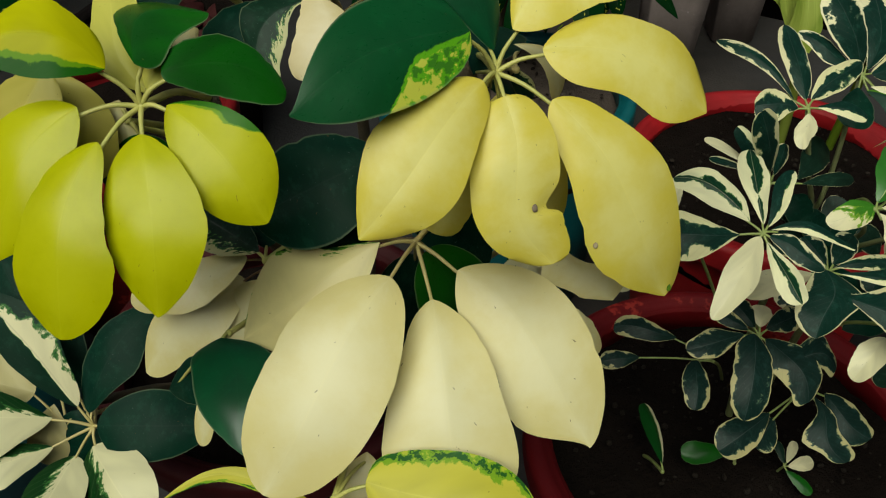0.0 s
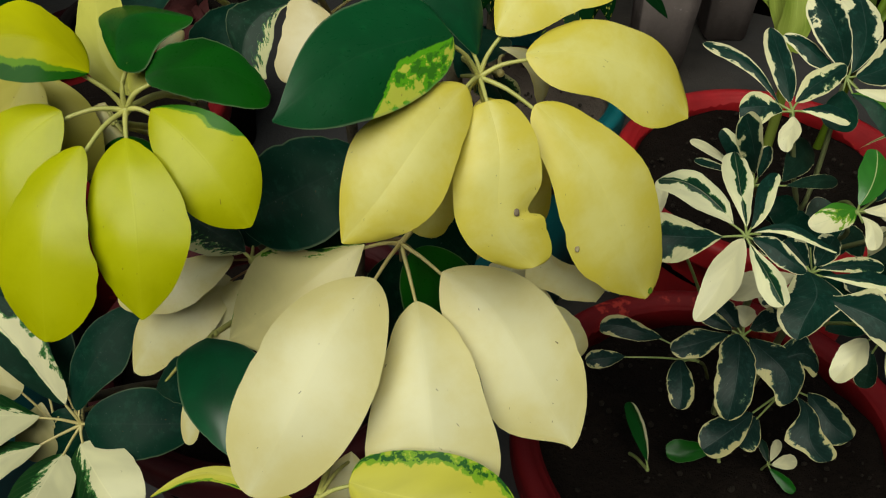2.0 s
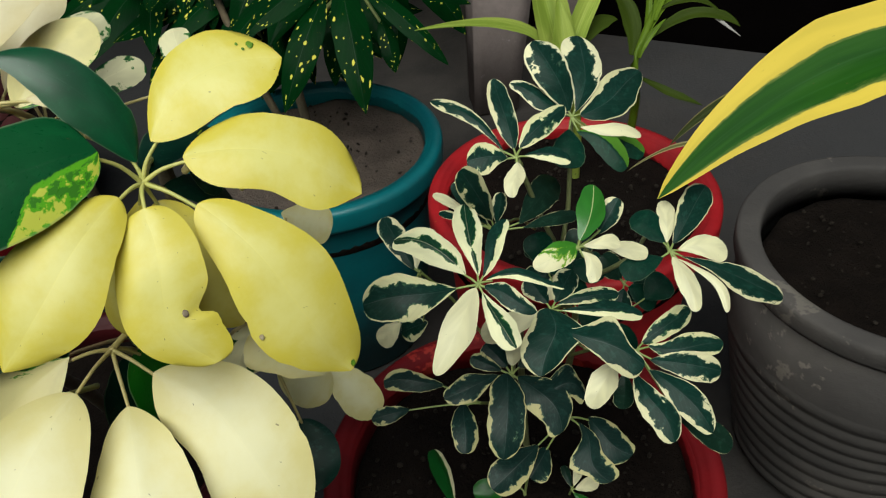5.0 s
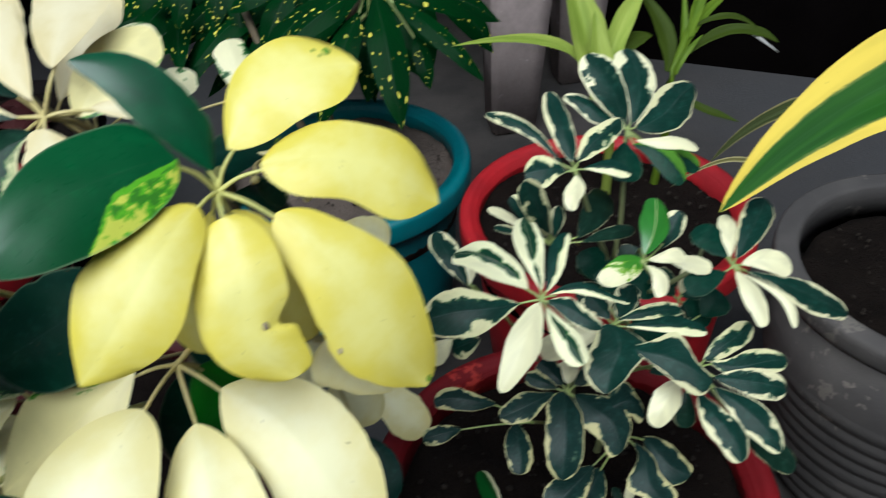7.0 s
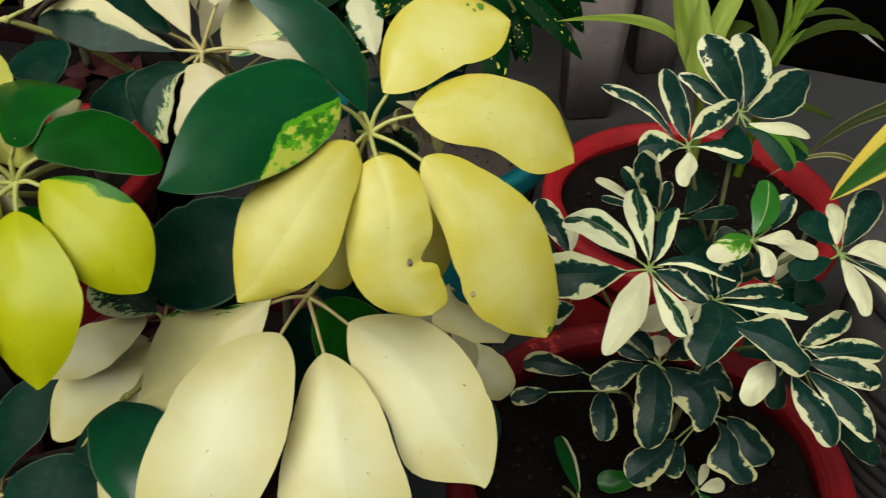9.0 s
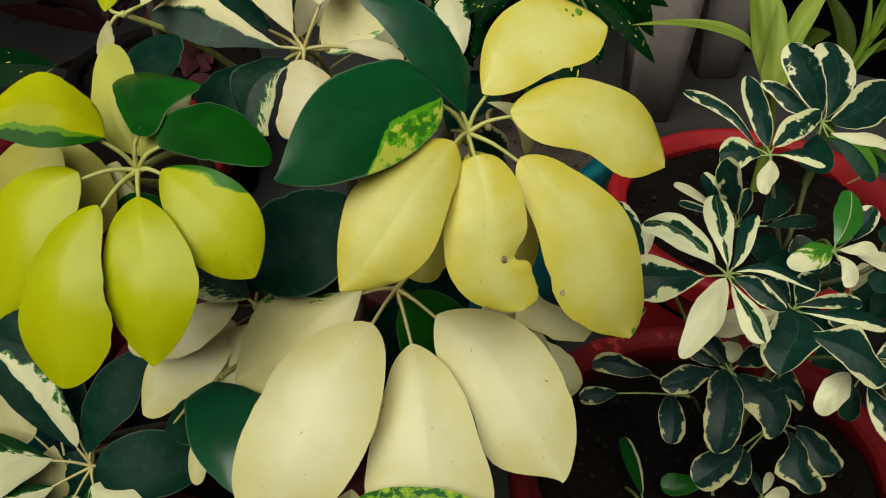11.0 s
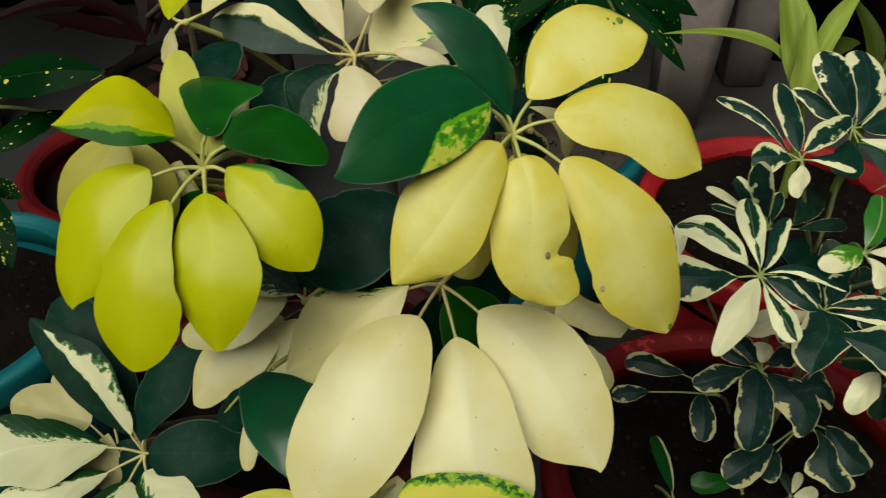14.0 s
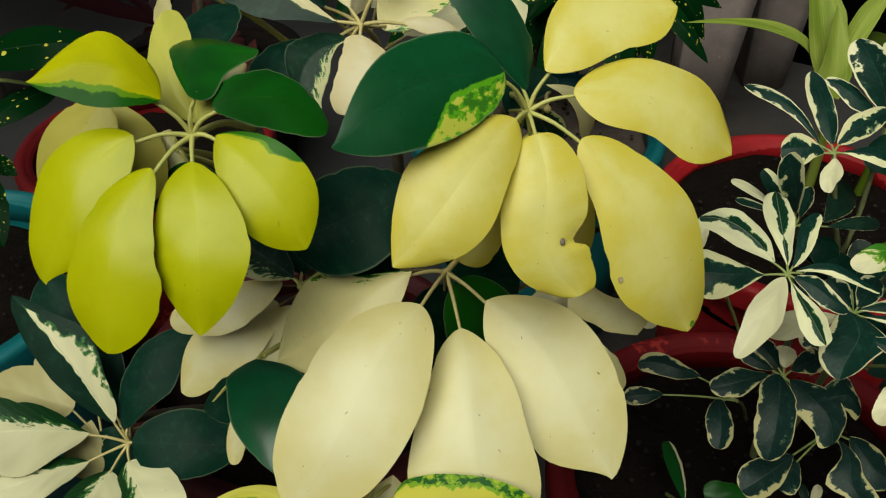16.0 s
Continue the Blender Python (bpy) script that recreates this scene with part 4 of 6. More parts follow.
leaflet(leaf, "lime_edge", (-0.1067, 0.2693, 0.6395), (-0.0708, 0.2432, 0.6039), 0.0346, 0.12, 0.053, 0, 0, -0.000, 0.66, 0.63, 0.80, 0.65, (-0.03, 0.01, -0.05, 0.02))
leaflet(leaf, "lime_fold", (-0.1268, 0.2718, 0.6538), (-0.1744, 0.2667, 0.6635), 0.0325, 0.14, -0.17, 0, 0, -0.013, 0.88, 0.93, 0.54, 1.00, (0.06, -0.01, -0.23, -0.03))
leaflet(leaf, "pale_olive", (-0.1197, 0.2875, 0.6344), (-0.1418, 0.3333, 0.6649), 0.0200, 0.05, 0.087, 0, 0, 0.030, 0.68, 0.55, 0.67, 0.41, (0.01, 0.06, 0.01, 0.01))
leaflet(leaf, "green", (-0.1163, 0.2734, 0.6549), (-0.0928, 0.2964, 0.6632), 0.0480, 0.02, 0.732, -25, 0, -0.086, 0.94, 0.53, 0.67, 0.73, (-0.00, 0.00, 0.00, -0.00))
leaflet(leaf, "green", (-0.1072, 0.2732, 0.6509), (-0.0653, 0.2884, 0.6332), 0.0272, 0.05, 0.149, 0, 0, -0.008, 0.35, 0.51, 0.60, 0.44, (-0.01, 0.01, -0.01, -0.04))
leaflet(leaf, "pale_olive", (-0.1150, 0.2752, 0.6426), (-0.1105, 0.2885, 0.6525), 0.0120, 0.02, 0, 0)
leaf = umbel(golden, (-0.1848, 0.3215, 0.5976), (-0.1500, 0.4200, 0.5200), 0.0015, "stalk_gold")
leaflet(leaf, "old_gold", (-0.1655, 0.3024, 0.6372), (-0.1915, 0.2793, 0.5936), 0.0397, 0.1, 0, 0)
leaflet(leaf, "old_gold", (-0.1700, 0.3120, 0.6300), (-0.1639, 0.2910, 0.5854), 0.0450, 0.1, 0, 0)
leaf = umbel(golden, (-0.1405, 0.3076, 0.6092), (-0.1200, 0.4000, 0.5200), 0.0015, "stalk_gold")
leaflet(leaf, "cream", (-0.1436, 0.3113, 0.6173), (-0.1502, 0.3071, 0.5930), 0.0250, 0.08, 0, 0)
leaflet(leaf, "green", (-0.1351, 0.3041, 0.6043), (-0.1352, 0.3033, 0.5710), 0.0338, 0.08, 0, 0)
leaflet(leaf, "deep", (-0.1473, 0.3124, 0.5996), (-0.1575, 0.3106, 0.5656), 0.0260, 0.08, 0, 0)
leaf = umbel(golden, (-0.1269, 0.3335, 0.6411), (-0.1120, 0.3600, 0.6000), 0.0015, "stalk_gold")
leaflet(leaf, "deep", (-0.1226, 0.3357, 0.6436), (-0.1325, 0.3632, 0.6550), 0.0285, 0.08, 0, 0)
leaflet(leaf, "cream", (-0.1215, 0.3320, 0.6387), (-0.1146, 0.3360, 0.6272), 0.0195, 0.08, 0, 0)
leaf = umbel(golden, (-0.1471, 0.3744, 0.6620), (-0.1000, 0.4200, 0.6000), 0.0015, "stalk_gold")
leaflet(leaf, "lime", (-0.1563, 0.3750, 0.6634), (-0.1551, 0.4103, 0.6758), 0.0207, 0.06, 0, 0)
leaflet(leaf, "cream", (-0.1384, 0.3773, 0.6651), (-0.1292, 0.4191, 0.6690), 0.0179, 0.06, 0, 0)
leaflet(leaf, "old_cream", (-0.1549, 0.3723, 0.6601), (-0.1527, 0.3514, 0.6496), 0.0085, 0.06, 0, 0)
leaf = umbel(golden, (-0.0956, 0.3383, 0.4972), (0.0000, 0.4000, 0.4600), 0.0011, "stalk_red")
leaflet(leaf, "cream", (-0.1107, 0.3313, 0.5079), (-0.1733, 0.3153, 0.4907), 0.0271, 0.08, 0.055, 0, 0, 0.007, 0.68, 0.50, 0.58, 0.45, (0.02, -0.07, -0.01, -0.01))
leaflet(leaf, "cream", (-0.1175, 0.3386, 0.4858), (-0.1735, 0.3069, 0.4440), 0.0369, 0.08, -0.028, 0, 0, 0.021, 0.60, 0.48, 0.54, 0.61, (0.03, -0.04, -0.02, 0.02))
leaflet(leaf, "cream", (-0.1036, 0.3313, 0.4893), (-0.1332, 0.3148, 0.4404), 0.0351, 0.08, 0, 0)
leaf = umbel(golden, (-0.0299, 0.3273, 0.5673), (0.0050, 0.3950, 0.5200), 0.0015, "stalk_gold")
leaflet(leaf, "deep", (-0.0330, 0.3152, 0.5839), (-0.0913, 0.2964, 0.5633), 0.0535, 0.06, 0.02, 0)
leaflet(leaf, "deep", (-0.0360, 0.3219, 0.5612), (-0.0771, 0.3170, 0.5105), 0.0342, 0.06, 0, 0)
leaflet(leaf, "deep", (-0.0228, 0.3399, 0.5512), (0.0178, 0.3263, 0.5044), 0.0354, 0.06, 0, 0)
leaf = umbel(golden, (-0.0977, 0.3205, 0.5149), (-0.0600, 0.4000, 0.4800), 0.0015, "stalk_gold")
leaflet(leaf, "deep_fleck", (-0.1012, 0.3236, 0.5185), (-0.1374, 0.3452, 0.5287), 0.0299, 0.05, 0, 0)
leaflet(leaf, "deep", (-0.0999, 0.3323, 0.5133), (-0.1010, 0.3619, 0.5169), 0.0278, 0.05, 0, 0)
leaf = umbel(golden, (-0.1092, 0.2750, 0.5085), (-0.0700, 0.3800, 0.4400), 0.0015, "stalk_gold")
leaflet(leaf, "blue_green", (-0.1117, 0.2693, 0.5114), (-0.0904, 0.2099, 0.5010), 0.0437, 0.1, 0.07, 0, 0, 0.016, 0.86, 0.47, 0.31, 0.80, (0.06, 0.05, -0.05, -0.03))
leaflet(leaf, "cream", (-0.1205, 0.2850, 0.4897), (-0.1290, 0.2509, 0.4507), 0.0110, 0.06, 0, 0)
leaflet(leaf, "deep", (-0.1523, 0.2827, 0.4572), (-0.1222, 0.2755, 0.4789), 0.0266, 0.06, 0, 0)
leaf = umbel(golden, (-0.0516, 0.1943, 0.4909), (-0.0400, 0.3300, 0.4200), 0.0015, "stalk_gold")
leaflet(leaf, "yellow_edge", (-0.0377, 0.1969, 0.4998), (0.0321, 0.1834, 0.4921), 0.0403, 0.03, -0.0, 0, 0, -0.014, 0.35, 0.39, 0.56, 0.46, (-0.02, -0.01, 0.00, 0.00))
leaflet(leaf, "yellow_edge", (-0.0639, 0.2078, 0.4608), (-0.1344, 0.2114, 0.4663), 0.0082, 0.01, -0.167, 0, 0, 0.028, 0.64, 0.54, 0.66, 0.93, (0.11, 0.00, 0.04, -0.05))
leaflet(leaf, "cream", (-0.0497, 0.1926, 0.4888), (-0.0381, 0.1644, 0.4868), 0.0280, 0.1, 0, 0)
leaflet(leaf, "cream", (-0.0406, 0.2253, 0.4806), (-0.0435, 0.2082, 0.4610), 0.0261, 0.1, 0, 0)
leaf = umbel(golden, (-0.0624, 0.3803, 0.6383), (-0.0600, 0.4600, 0.5750), 0.0015, "stalk_cream")
leaflet(leaf, "half_tan", (-0.0739, 0.3806, 0.6396), (-0.1401, 0.3927, 0.6550), 0.0261, 0.06, -0.041, 0, 0, 0.026, 0.84, 0.48, 1.23, 0.49, (-0.09, -0.14, 0.02, -0.00))
leaflet(leaf, "tan_cream", (-0.0689, 0.3899, 0.6429), (-0.1088, 0.4697, 0.6742), 0.0293, 0.05, 0, 0)
leaflet(leaf, "tan_cream", (-0.0520, 0.3834, 0.6606), (-0.0456, 0.4612, 0.6790), 0.0370, 0.05, 0, 0, 0, 0.0, 0.72, 0.40, 0.90, 0.40)
leaflet(leaf, "cream_fleck", (-0.0536, 0.3971, 0.6282), (-0.0163, 0.4337, 0.6543), 0.0366, 0.06, 0.03, 0, 0, 0.0, 0.60, 0.50, 0.60, 0.40)
leaflet(leaf, "tan_cream", (-0.0417, 0.3838, 0.6386), (-0.0115, 0.3840, 0.6295), 0.0106, 0.08, 0.03, 0, 0, 0.0, 0.60, 0.40, 0.60, 0.40)
leaflet(leaf, "deep", (-0.0874, 0.4258, 0.6282), (-0.1426, 0.4821, 0.6442), 0.0236, 0.06, 0, 0)
leaflet(leaf, "tan_cream", (-0.0619, 0.3734, 0.6359), (-0.0693, 0.3429, 0.6076), 0.0303, 0.1, 0.19, 0, 0, 0.013, 0.63, 0.44, 0.42, 0.47, (0.02, 0.03, -0.01, 0.01))
leaflet(leaf, "deep_fleck", (-0.0684, 0.3791, 0.6311), (-0.0930, 0.3563, 0.6101), 0.0316, 0.08, -0.193, 0, 0, 0.003, 1.24, 0.19, 0.48, 0.72, (0.00, -0.14, -0.14, 0.00))
leaflet(leaf, "deep", (-0.0799, 0.3854, 0.6266), (-0.1195, 0.3686, 0.6113), 0.0276, 0.08, 0, 0)
leaf = umbel(golden, (-0.0822, 0.4507, 0.6045), (-0.0600, 0.4600, 0.5600), 0.0015, "stalk_cream")
leaflet(leaf, "tan_cream", (-0.0795, 0.4552, 0.6106), (-0.0464, 0.5001, 0.6567), 0.0319, 0.06, 0, 0)
leaflet(leaf, "tan_cream", (-0.0991, 0.4614, 0.6154), (-0.1124, 0.5141, 0.6642), 0.0255, 0.06, 0, 0)
leaf = umbel(golden, (-0.0728, 0.4755, 0.5724), (-0.0400, 0.4700, 0.5600), 0.0015, "stalk_cream")
leaflet(leaf, "ivory_fleck", (-0.0729, 0.4969, 0.5997), (-0.0355, 0.5326, 0.6185), 0.0315, 0.06, 0, 0)
leaflet(leaf, "ivory_fleck", (-0.0506, 0.4745, 0.5910), (-0.0111, 0.5003, 0.5974), 0.0240, 0.06, 0, 0)
leaflet(leaf, "half_fleck", (0.0207, 0.4632, 0.5930), (0.0128, 0.4959, 0.6183), 0.0211, 0.06, 0, 0, 0, 0.0, 0.75, 0.35, 0.75, 0.30)
leaflet(leaf, "tan_cream", (-0.0918, 0.5065, 0.6090), (-0.1001, 0.5578, 0.6405), 0.0175, 0.05, 0, 0)
leaf = umbel(golden, (0.0459, 0.3223, 0.5260), (0.0100, 0.3800, 0.4500), 0.0015, "stalk_cream")
leaflet(leaf, "cream", (0.0675, 0.4247, 0.3833), (0.1006, 0.3950, 0.3505), 0.0308, 0.06, 0, 0)
leaflet(leaf, "cream", (0.0460, 0.3809, 0.4379), (0.0701, 0.3664, 0.4070), 0.0325, 0.06, 0, 0)
leaflet(leaf, "ivory_fleck", (0.0459, 0.3223, 0.5260), (0.0336, 0.3081, 0.5060), 0.0231, 0.06, 0, 0)
leaflet(leaf, "cream", (0.0526, 0.3058, 0.5416), (0.0795, 0.2921, 0.5108), 0.0297, 0.06, -0.112, 0, 0, -0.042, 1.70, 0.32, 0.27, 0.94, (0.00, 0.03, -0.10, 0.15))
leaflet(leaf, "cream", (0.0643, 0.3961, 0.5415), (0.0919, 0.3935, 0.5262), 0.0261, 0.06, 0, 0)
leaflet(leaf, "halved", (0.0604, 0.3081, 0.4613), (0.0646, 0.2763, 0.4378), 0.0336, 0.06, 0, 0)
leaf = umbel(golden, (0.0307, 0.3444, 0.6109), (0.0200, 0.4200, 0.5600), 0.0015, "stalk_cream")
leaflet(leaf, "cream", (0.0314, 0.3700, 0.6108), (0.0533, 0.3606, 0.5848), 0.0117, 0.2, 0.2, 0)
leaflet(leaf, "deep_fleck", (0.0278, 0.3630, 0.6019), (0.0415, 0.3615, 0.5850), 0.0117, 0.1, 0, 0)
gold_stalk = [o for o in golden.children if o.name.startswith("leaf_stalk")][0]
scar((0.0605, 0.2605, 0.5735), 0.0011, "scar_pale", "pale dried scar")
scar((0.0340, 0.2590, 0.5955), 0.0014, "scar_brown", "brown dried scar")
scar((0.0723, 0.3524, 0.6660), 0.0017, "fleck_green", "small green fleck", "fleck", 0.13)
scar((0.0665, 0.3527, 0.6666), 0.0007, "fleck_green", "small green fleck", "fleck", 0.13)
scar((0.0691, 0.3508, 0.6641), 0.0007, "fleck_green", "small green fleck", "fleck", 0.13)
scar((0.0444, 0.3250, 0.6438), 0.0016, "fleck_green", "small green fleck", "fleck", 0.13)
scar((0.0964, 0.2680, 0.5428), 0.0014, "fleck_green", "small green fleck", "fleck", 0.13)

# ---- the white-streaked umbrella plant ----
streaked = plant_root("umbrella_plant", (-0.15, 0.44, 0.27), "dark green umbrella plant streaked with white beside the golden one", "houseplant")
stem(streaked, [(-0.15, 0.44, 0.25), (-0.20, 0.39, 0.33), (-0.225, 0.33, 0.39)], 0.004, "bark")
leaf = umbel(streaked, (-0.2079, 0.2911, 0.4149), (-0.2250, 0.3300, 0.3900), 0.0013, "stalk_cream")
leaflet(leaf, "streak", (-0.2148, 0.2949, 0.4283), (-0.2783, 0.3424, 0.4848), 0.0297, 0.08, -0.04, 0, 0, 0.000, 0.76, 0.66, 0.66, 0.84, (0.06, -0.02, -0.06, -0.18))
leaflet(leaf, "deep", (-0.2104, 0.2951, 0.4233), (-0.1706, 0.3432, 0.4621), 0.0294, 0.08, 0.08, 0, 0, -0.010, 0.61, 0.64, 0.66, 0.54, (0.01, -0.02, 0.05, -0.19))
leaflet(leaf, "deep", (-0.2041, 0.2883, 0.4191), (-0.1355, 0.2940, 0.4122), 0.0412, 0.08, -0.014, 0, 0, 0.004, 0.54, 0.71, 0.58, 0.88, (-0.00, -0.05, -0.00, 0.02))
leaflet(leaf, "cream_green", (-0.2294, 0.2907, 0.4238), (-0.2972, 0.2640, 0.4352), 0.0469, 0.08, -0.09, 0, 0, 0.020, 0.79, 0.46, 1.05, 0.39, (0.05, -0.13, 0.05, 0.10))
leaflet(leaf, "cream_green", (-0.2289, 0.2803, 0.4106), (-0.2856, 0.2479, 0.4139), 0.0288, 0.08, 0, 0)
leaflet(leaf, "cream_green", (-0.2071, 0.2809, 0.4099), (-0.1705, 0.2399, 0.3957), 0.0406, 0.08, 0, 0)
leaflet(leaf, "cream_green", (-0.2168, 0.2774, 0.4061), (-0.2252, 0.2287, 0.4015), 0.0335, 0.08, 0, 0)
leaflet(leaf, "deep", (-0.2311, 0.3226, 0.4079), (-0.2798, 0.3793, 0.4671), 0.0487, 0.05, 0, 0)
leaf = umbel(streaked, (-0.2282, 0.2961, 0.4067), (-0.2150, 0.3600, 0.3500), 0.0012, "stalk_cream")
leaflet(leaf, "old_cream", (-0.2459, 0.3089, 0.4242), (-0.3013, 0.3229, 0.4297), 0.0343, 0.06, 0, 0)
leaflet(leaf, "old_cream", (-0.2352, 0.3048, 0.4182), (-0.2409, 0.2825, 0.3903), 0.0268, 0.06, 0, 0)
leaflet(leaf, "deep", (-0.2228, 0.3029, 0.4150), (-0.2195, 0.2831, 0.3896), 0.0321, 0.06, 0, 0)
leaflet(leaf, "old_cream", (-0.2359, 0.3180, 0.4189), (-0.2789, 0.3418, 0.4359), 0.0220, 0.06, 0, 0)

# ---- the cream-edged dwarf umbrella plants in the red pots ----
dwarf = plant_root("umbrella_plant", (0.22, 0.385, 0.285), "cream-edged dwarf umbrella plant rooted in a chipped red pot", "houseplant")
dwarf_back = plant_root("umbrella_plant", (0.29, 0.62, 0.285), "tall cream-edged dwarf umbrella plant beside strap-leaved plants", "houseplant")
stem(dwarf, [(0.215, 0.40, 0.26), (0.21, 0.40, 0.36), (0.205, 0.385, 0.44)], 0.003, "twig")
stem(dwarf, [(0.235, 0.41, 0.26), (0.25, 0.41, 0.36), (0.245, 0.39, 0.43)], 0.003, "twig")
leaf = umbel(dwarf, (0.1708, 0.3470, 0.5062), (0.2050, 0.3850, 0.4400), 0.0011, "stalk_green")
leaflet(leaf, "cream_center", (0.1652, 0.3542, 0.5093), (0.1272, 0.3821, 0.5197), 0.0206, 0.08, -0.118, 0, 0, 0.017, 0.80, 0.42, 0.79, 0.56, (0.08, -0.08, 0.03, 0.14))
leaflet(leaf, "cream_center", (0.1721, 0.3521, 0.5084), (0.1728, 0.3967, 0.5283), 0.0164, 0.08, 0.03, 0, 0, -0.001, 0.93, 0.38, 0.75, 0.42, (-0.02, -0.04, -0.04, -0.05))
leaflet(leaf, "halved", (0.1746, 0.3512, 0.5077), (0.1958, 0.3838, 0.5221), 0.0109, 0.06, 0.016, 0, 0, -0.024, 0.78, 0.46, 0.76, 0.43, (0.03, -0.04, 0.05, -0.02))
leaflet(leaf, "edged_wide", (0.1583, 0.3472, 0.5060), (0.1038, 0.3456, 0.5052), 0.0288, 0.1, 0.007, 0, 0, 0.016, 0.98, 0.40, 0.97, 0.43, (0.02, -0.09, -0.01, -0.10))
leaflet(leaf, "ivory", (0.1691, 0.3449, 0.5062), (0.1379, 0.3059, 0.4818), 0.0180, 0.08, 0.013, 0, 0, -0.004, 0.63, 0.53, 0.60, 0.57, (0.07, -0.11, 0.06, -0.12))
leaflet(leaf, "cream_center", (0.1724, 0.3430, 0.5042), (0.1844, 0.3090, 0.4894), 0.0151, 0.08, -0.026, 0, 0, -0.003, 0.92, 0.40, 0.96, 0.43, (-0.06, -0.09, -0.06, 0.05))
leaflet(leaf, "halved", (0.1759, 0.3493, 0.5072), (0.2197, 0.3382, 0.5015), 0.0066, 0.1, 0.088, 0, 0, 0.028, 0.65, 0.64, 0.67, 0.53, (0.14, -0.13, 0.17, -0.11))
leaflet(leaf, "edged", (0.1741, 0.3455, 0.5060), (0.2006, 0.3271, 0.4972), 0.0123, 0.08, 0.006, 0, 0, 0.024, 0.61, 0.59, 0.70, 0.48, (0.08, -0.00, 0.08, -0.07))
leaf = umbel(dwarf, (0.1921, 0.3545, 0.4149), (0.2050, 0.3900, 0.4000), 0.0011, "stalk_green")
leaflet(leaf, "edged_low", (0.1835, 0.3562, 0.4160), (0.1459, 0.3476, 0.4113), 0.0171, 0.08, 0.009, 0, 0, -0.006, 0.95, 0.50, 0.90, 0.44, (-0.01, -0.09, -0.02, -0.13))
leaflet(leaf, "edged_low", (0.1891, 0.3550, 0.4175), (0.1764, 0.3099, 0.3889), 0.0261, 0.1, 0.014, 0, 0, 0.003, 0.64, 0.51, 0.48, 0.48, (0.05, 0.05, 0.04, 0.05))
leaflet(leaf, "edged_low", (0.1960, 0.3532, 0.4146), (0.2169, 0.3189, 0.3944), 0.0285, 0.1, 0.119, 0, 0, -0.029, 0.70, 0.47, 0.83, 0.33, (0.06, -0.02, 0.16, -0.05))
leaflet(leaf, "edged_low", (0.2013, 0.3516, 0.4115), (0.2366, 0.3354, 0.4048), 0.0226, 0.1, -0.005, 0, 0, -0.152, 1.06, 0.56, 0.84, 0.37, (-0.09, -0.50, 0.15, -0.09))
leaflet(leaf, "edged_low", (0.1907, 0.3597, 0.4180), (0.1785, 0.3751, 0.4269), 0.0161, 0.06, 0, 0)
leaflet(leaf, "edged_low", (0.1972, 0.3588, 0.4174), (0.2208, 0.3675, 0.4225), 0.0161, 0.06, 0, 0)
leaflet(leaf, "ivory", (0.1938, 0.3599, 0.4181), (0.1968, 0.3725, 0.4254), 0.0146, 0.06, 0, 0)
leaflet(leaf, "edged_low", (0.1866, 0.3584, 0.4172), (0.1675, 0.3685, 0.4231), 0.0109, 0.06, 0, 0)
leaf = umbel(dwarf, (0.2143, 0.3454, 0.4779), (0.2450, 0.3900, 0.4300), 0.0011, "stalk_green")
leaflet(leaf, "edged_thin", (0.2122, 0.3455, 0.4805), (0.1995, 0.3104, 0.4621), 0.0330, 0.08, 0.102, 0, 0, 0.052, 0.36, 0.71, 0.55, 0.51, (0.10, 0.08, 0.01, -0.01))
leaflet(leaf, "edged_thin", (0.2139, 0.3389, 0.4721), (0.2598, 0.3046, 0.4626), 0.0238, 0.1, 0.013, 0, 0, -0.022, 0.81, 0.63, 1.73, 0.35, (-0.08, -0.56, -0.07, -0.01))
leaflet(leaf, "edged_wide", (0.2184, 0.3483, 0.4792), (0.2580, 0.3502, 0.4791), 0.0105, 0.08, 0.029, 0, 0, 0.005, 0.88, 0.43, 0.92, 0.40, (-0.00, -0.00, -0.01, 0.03))
leaflet(leaf, "halved", (0.2202, 0.3448, 0.4777), (0.2687, 0.3355, 0.4722), 0.0107, 0.08, 0.025, 0, 0, -0.012, 0.92, 0.43, 1.01, 0.38, (-0.05, -0.15, -0.03, -0.01))
leaflet(leaf, "ivory", (0.2119, 0.3525, 0.4702), (0.1733, 0.3570, 0.4537), 0.0171, 0.08, 0, 0)
leaflet(leaf, "edged", (0.2138, 0.3497, 0.4798), (0.2049, 0.3669, 0.4872), 0.0155, 0.06, 0, 0)
leaflet(leaf, "edged", (0.2179, 0.3497, 0.4798), (0.2334, 0.3678, 0.4876), 0.0155, 0.06, 0, 0)
leaf = umbel(dwarf, (0.2670, 0.3329, 0.4438), (0.2450, 0.3950, 0.3800), 0.0011, "stalk_green")
leaflet(leaf, "edged_wide", (0.2749, 0.3352, 0.4443), (0.3225, 0.3303, 0.4414), 0.0177, 0.1, -0.06, 0, 0, -0.029, 0.81, 0.58, 0.76, 0.45, (-0.03, -0.11, 0.02, -0.01))
leaflet(leaf, "edged_wide", (0.2714, 0.3379, 0.4451), (0.3085, 0.3527, 0.4529), 0.0149, 0.1, -0.002, 0, 0, 0.002, 0.80, 0.39, 0.60, 0.46, (0.05, 0.03, 0.02, 0.01))
leaflet(leaf, "edged", (0.2618, 0.3206, 0.4381), (0.2730, 0.2789, 0.4203), 0.0195, 0.1, -0.002, 0, 0, -0.036, 0.88, 0.51, 0.82, 0.43, (-0.05, -0.02, -0.00, -0.06))
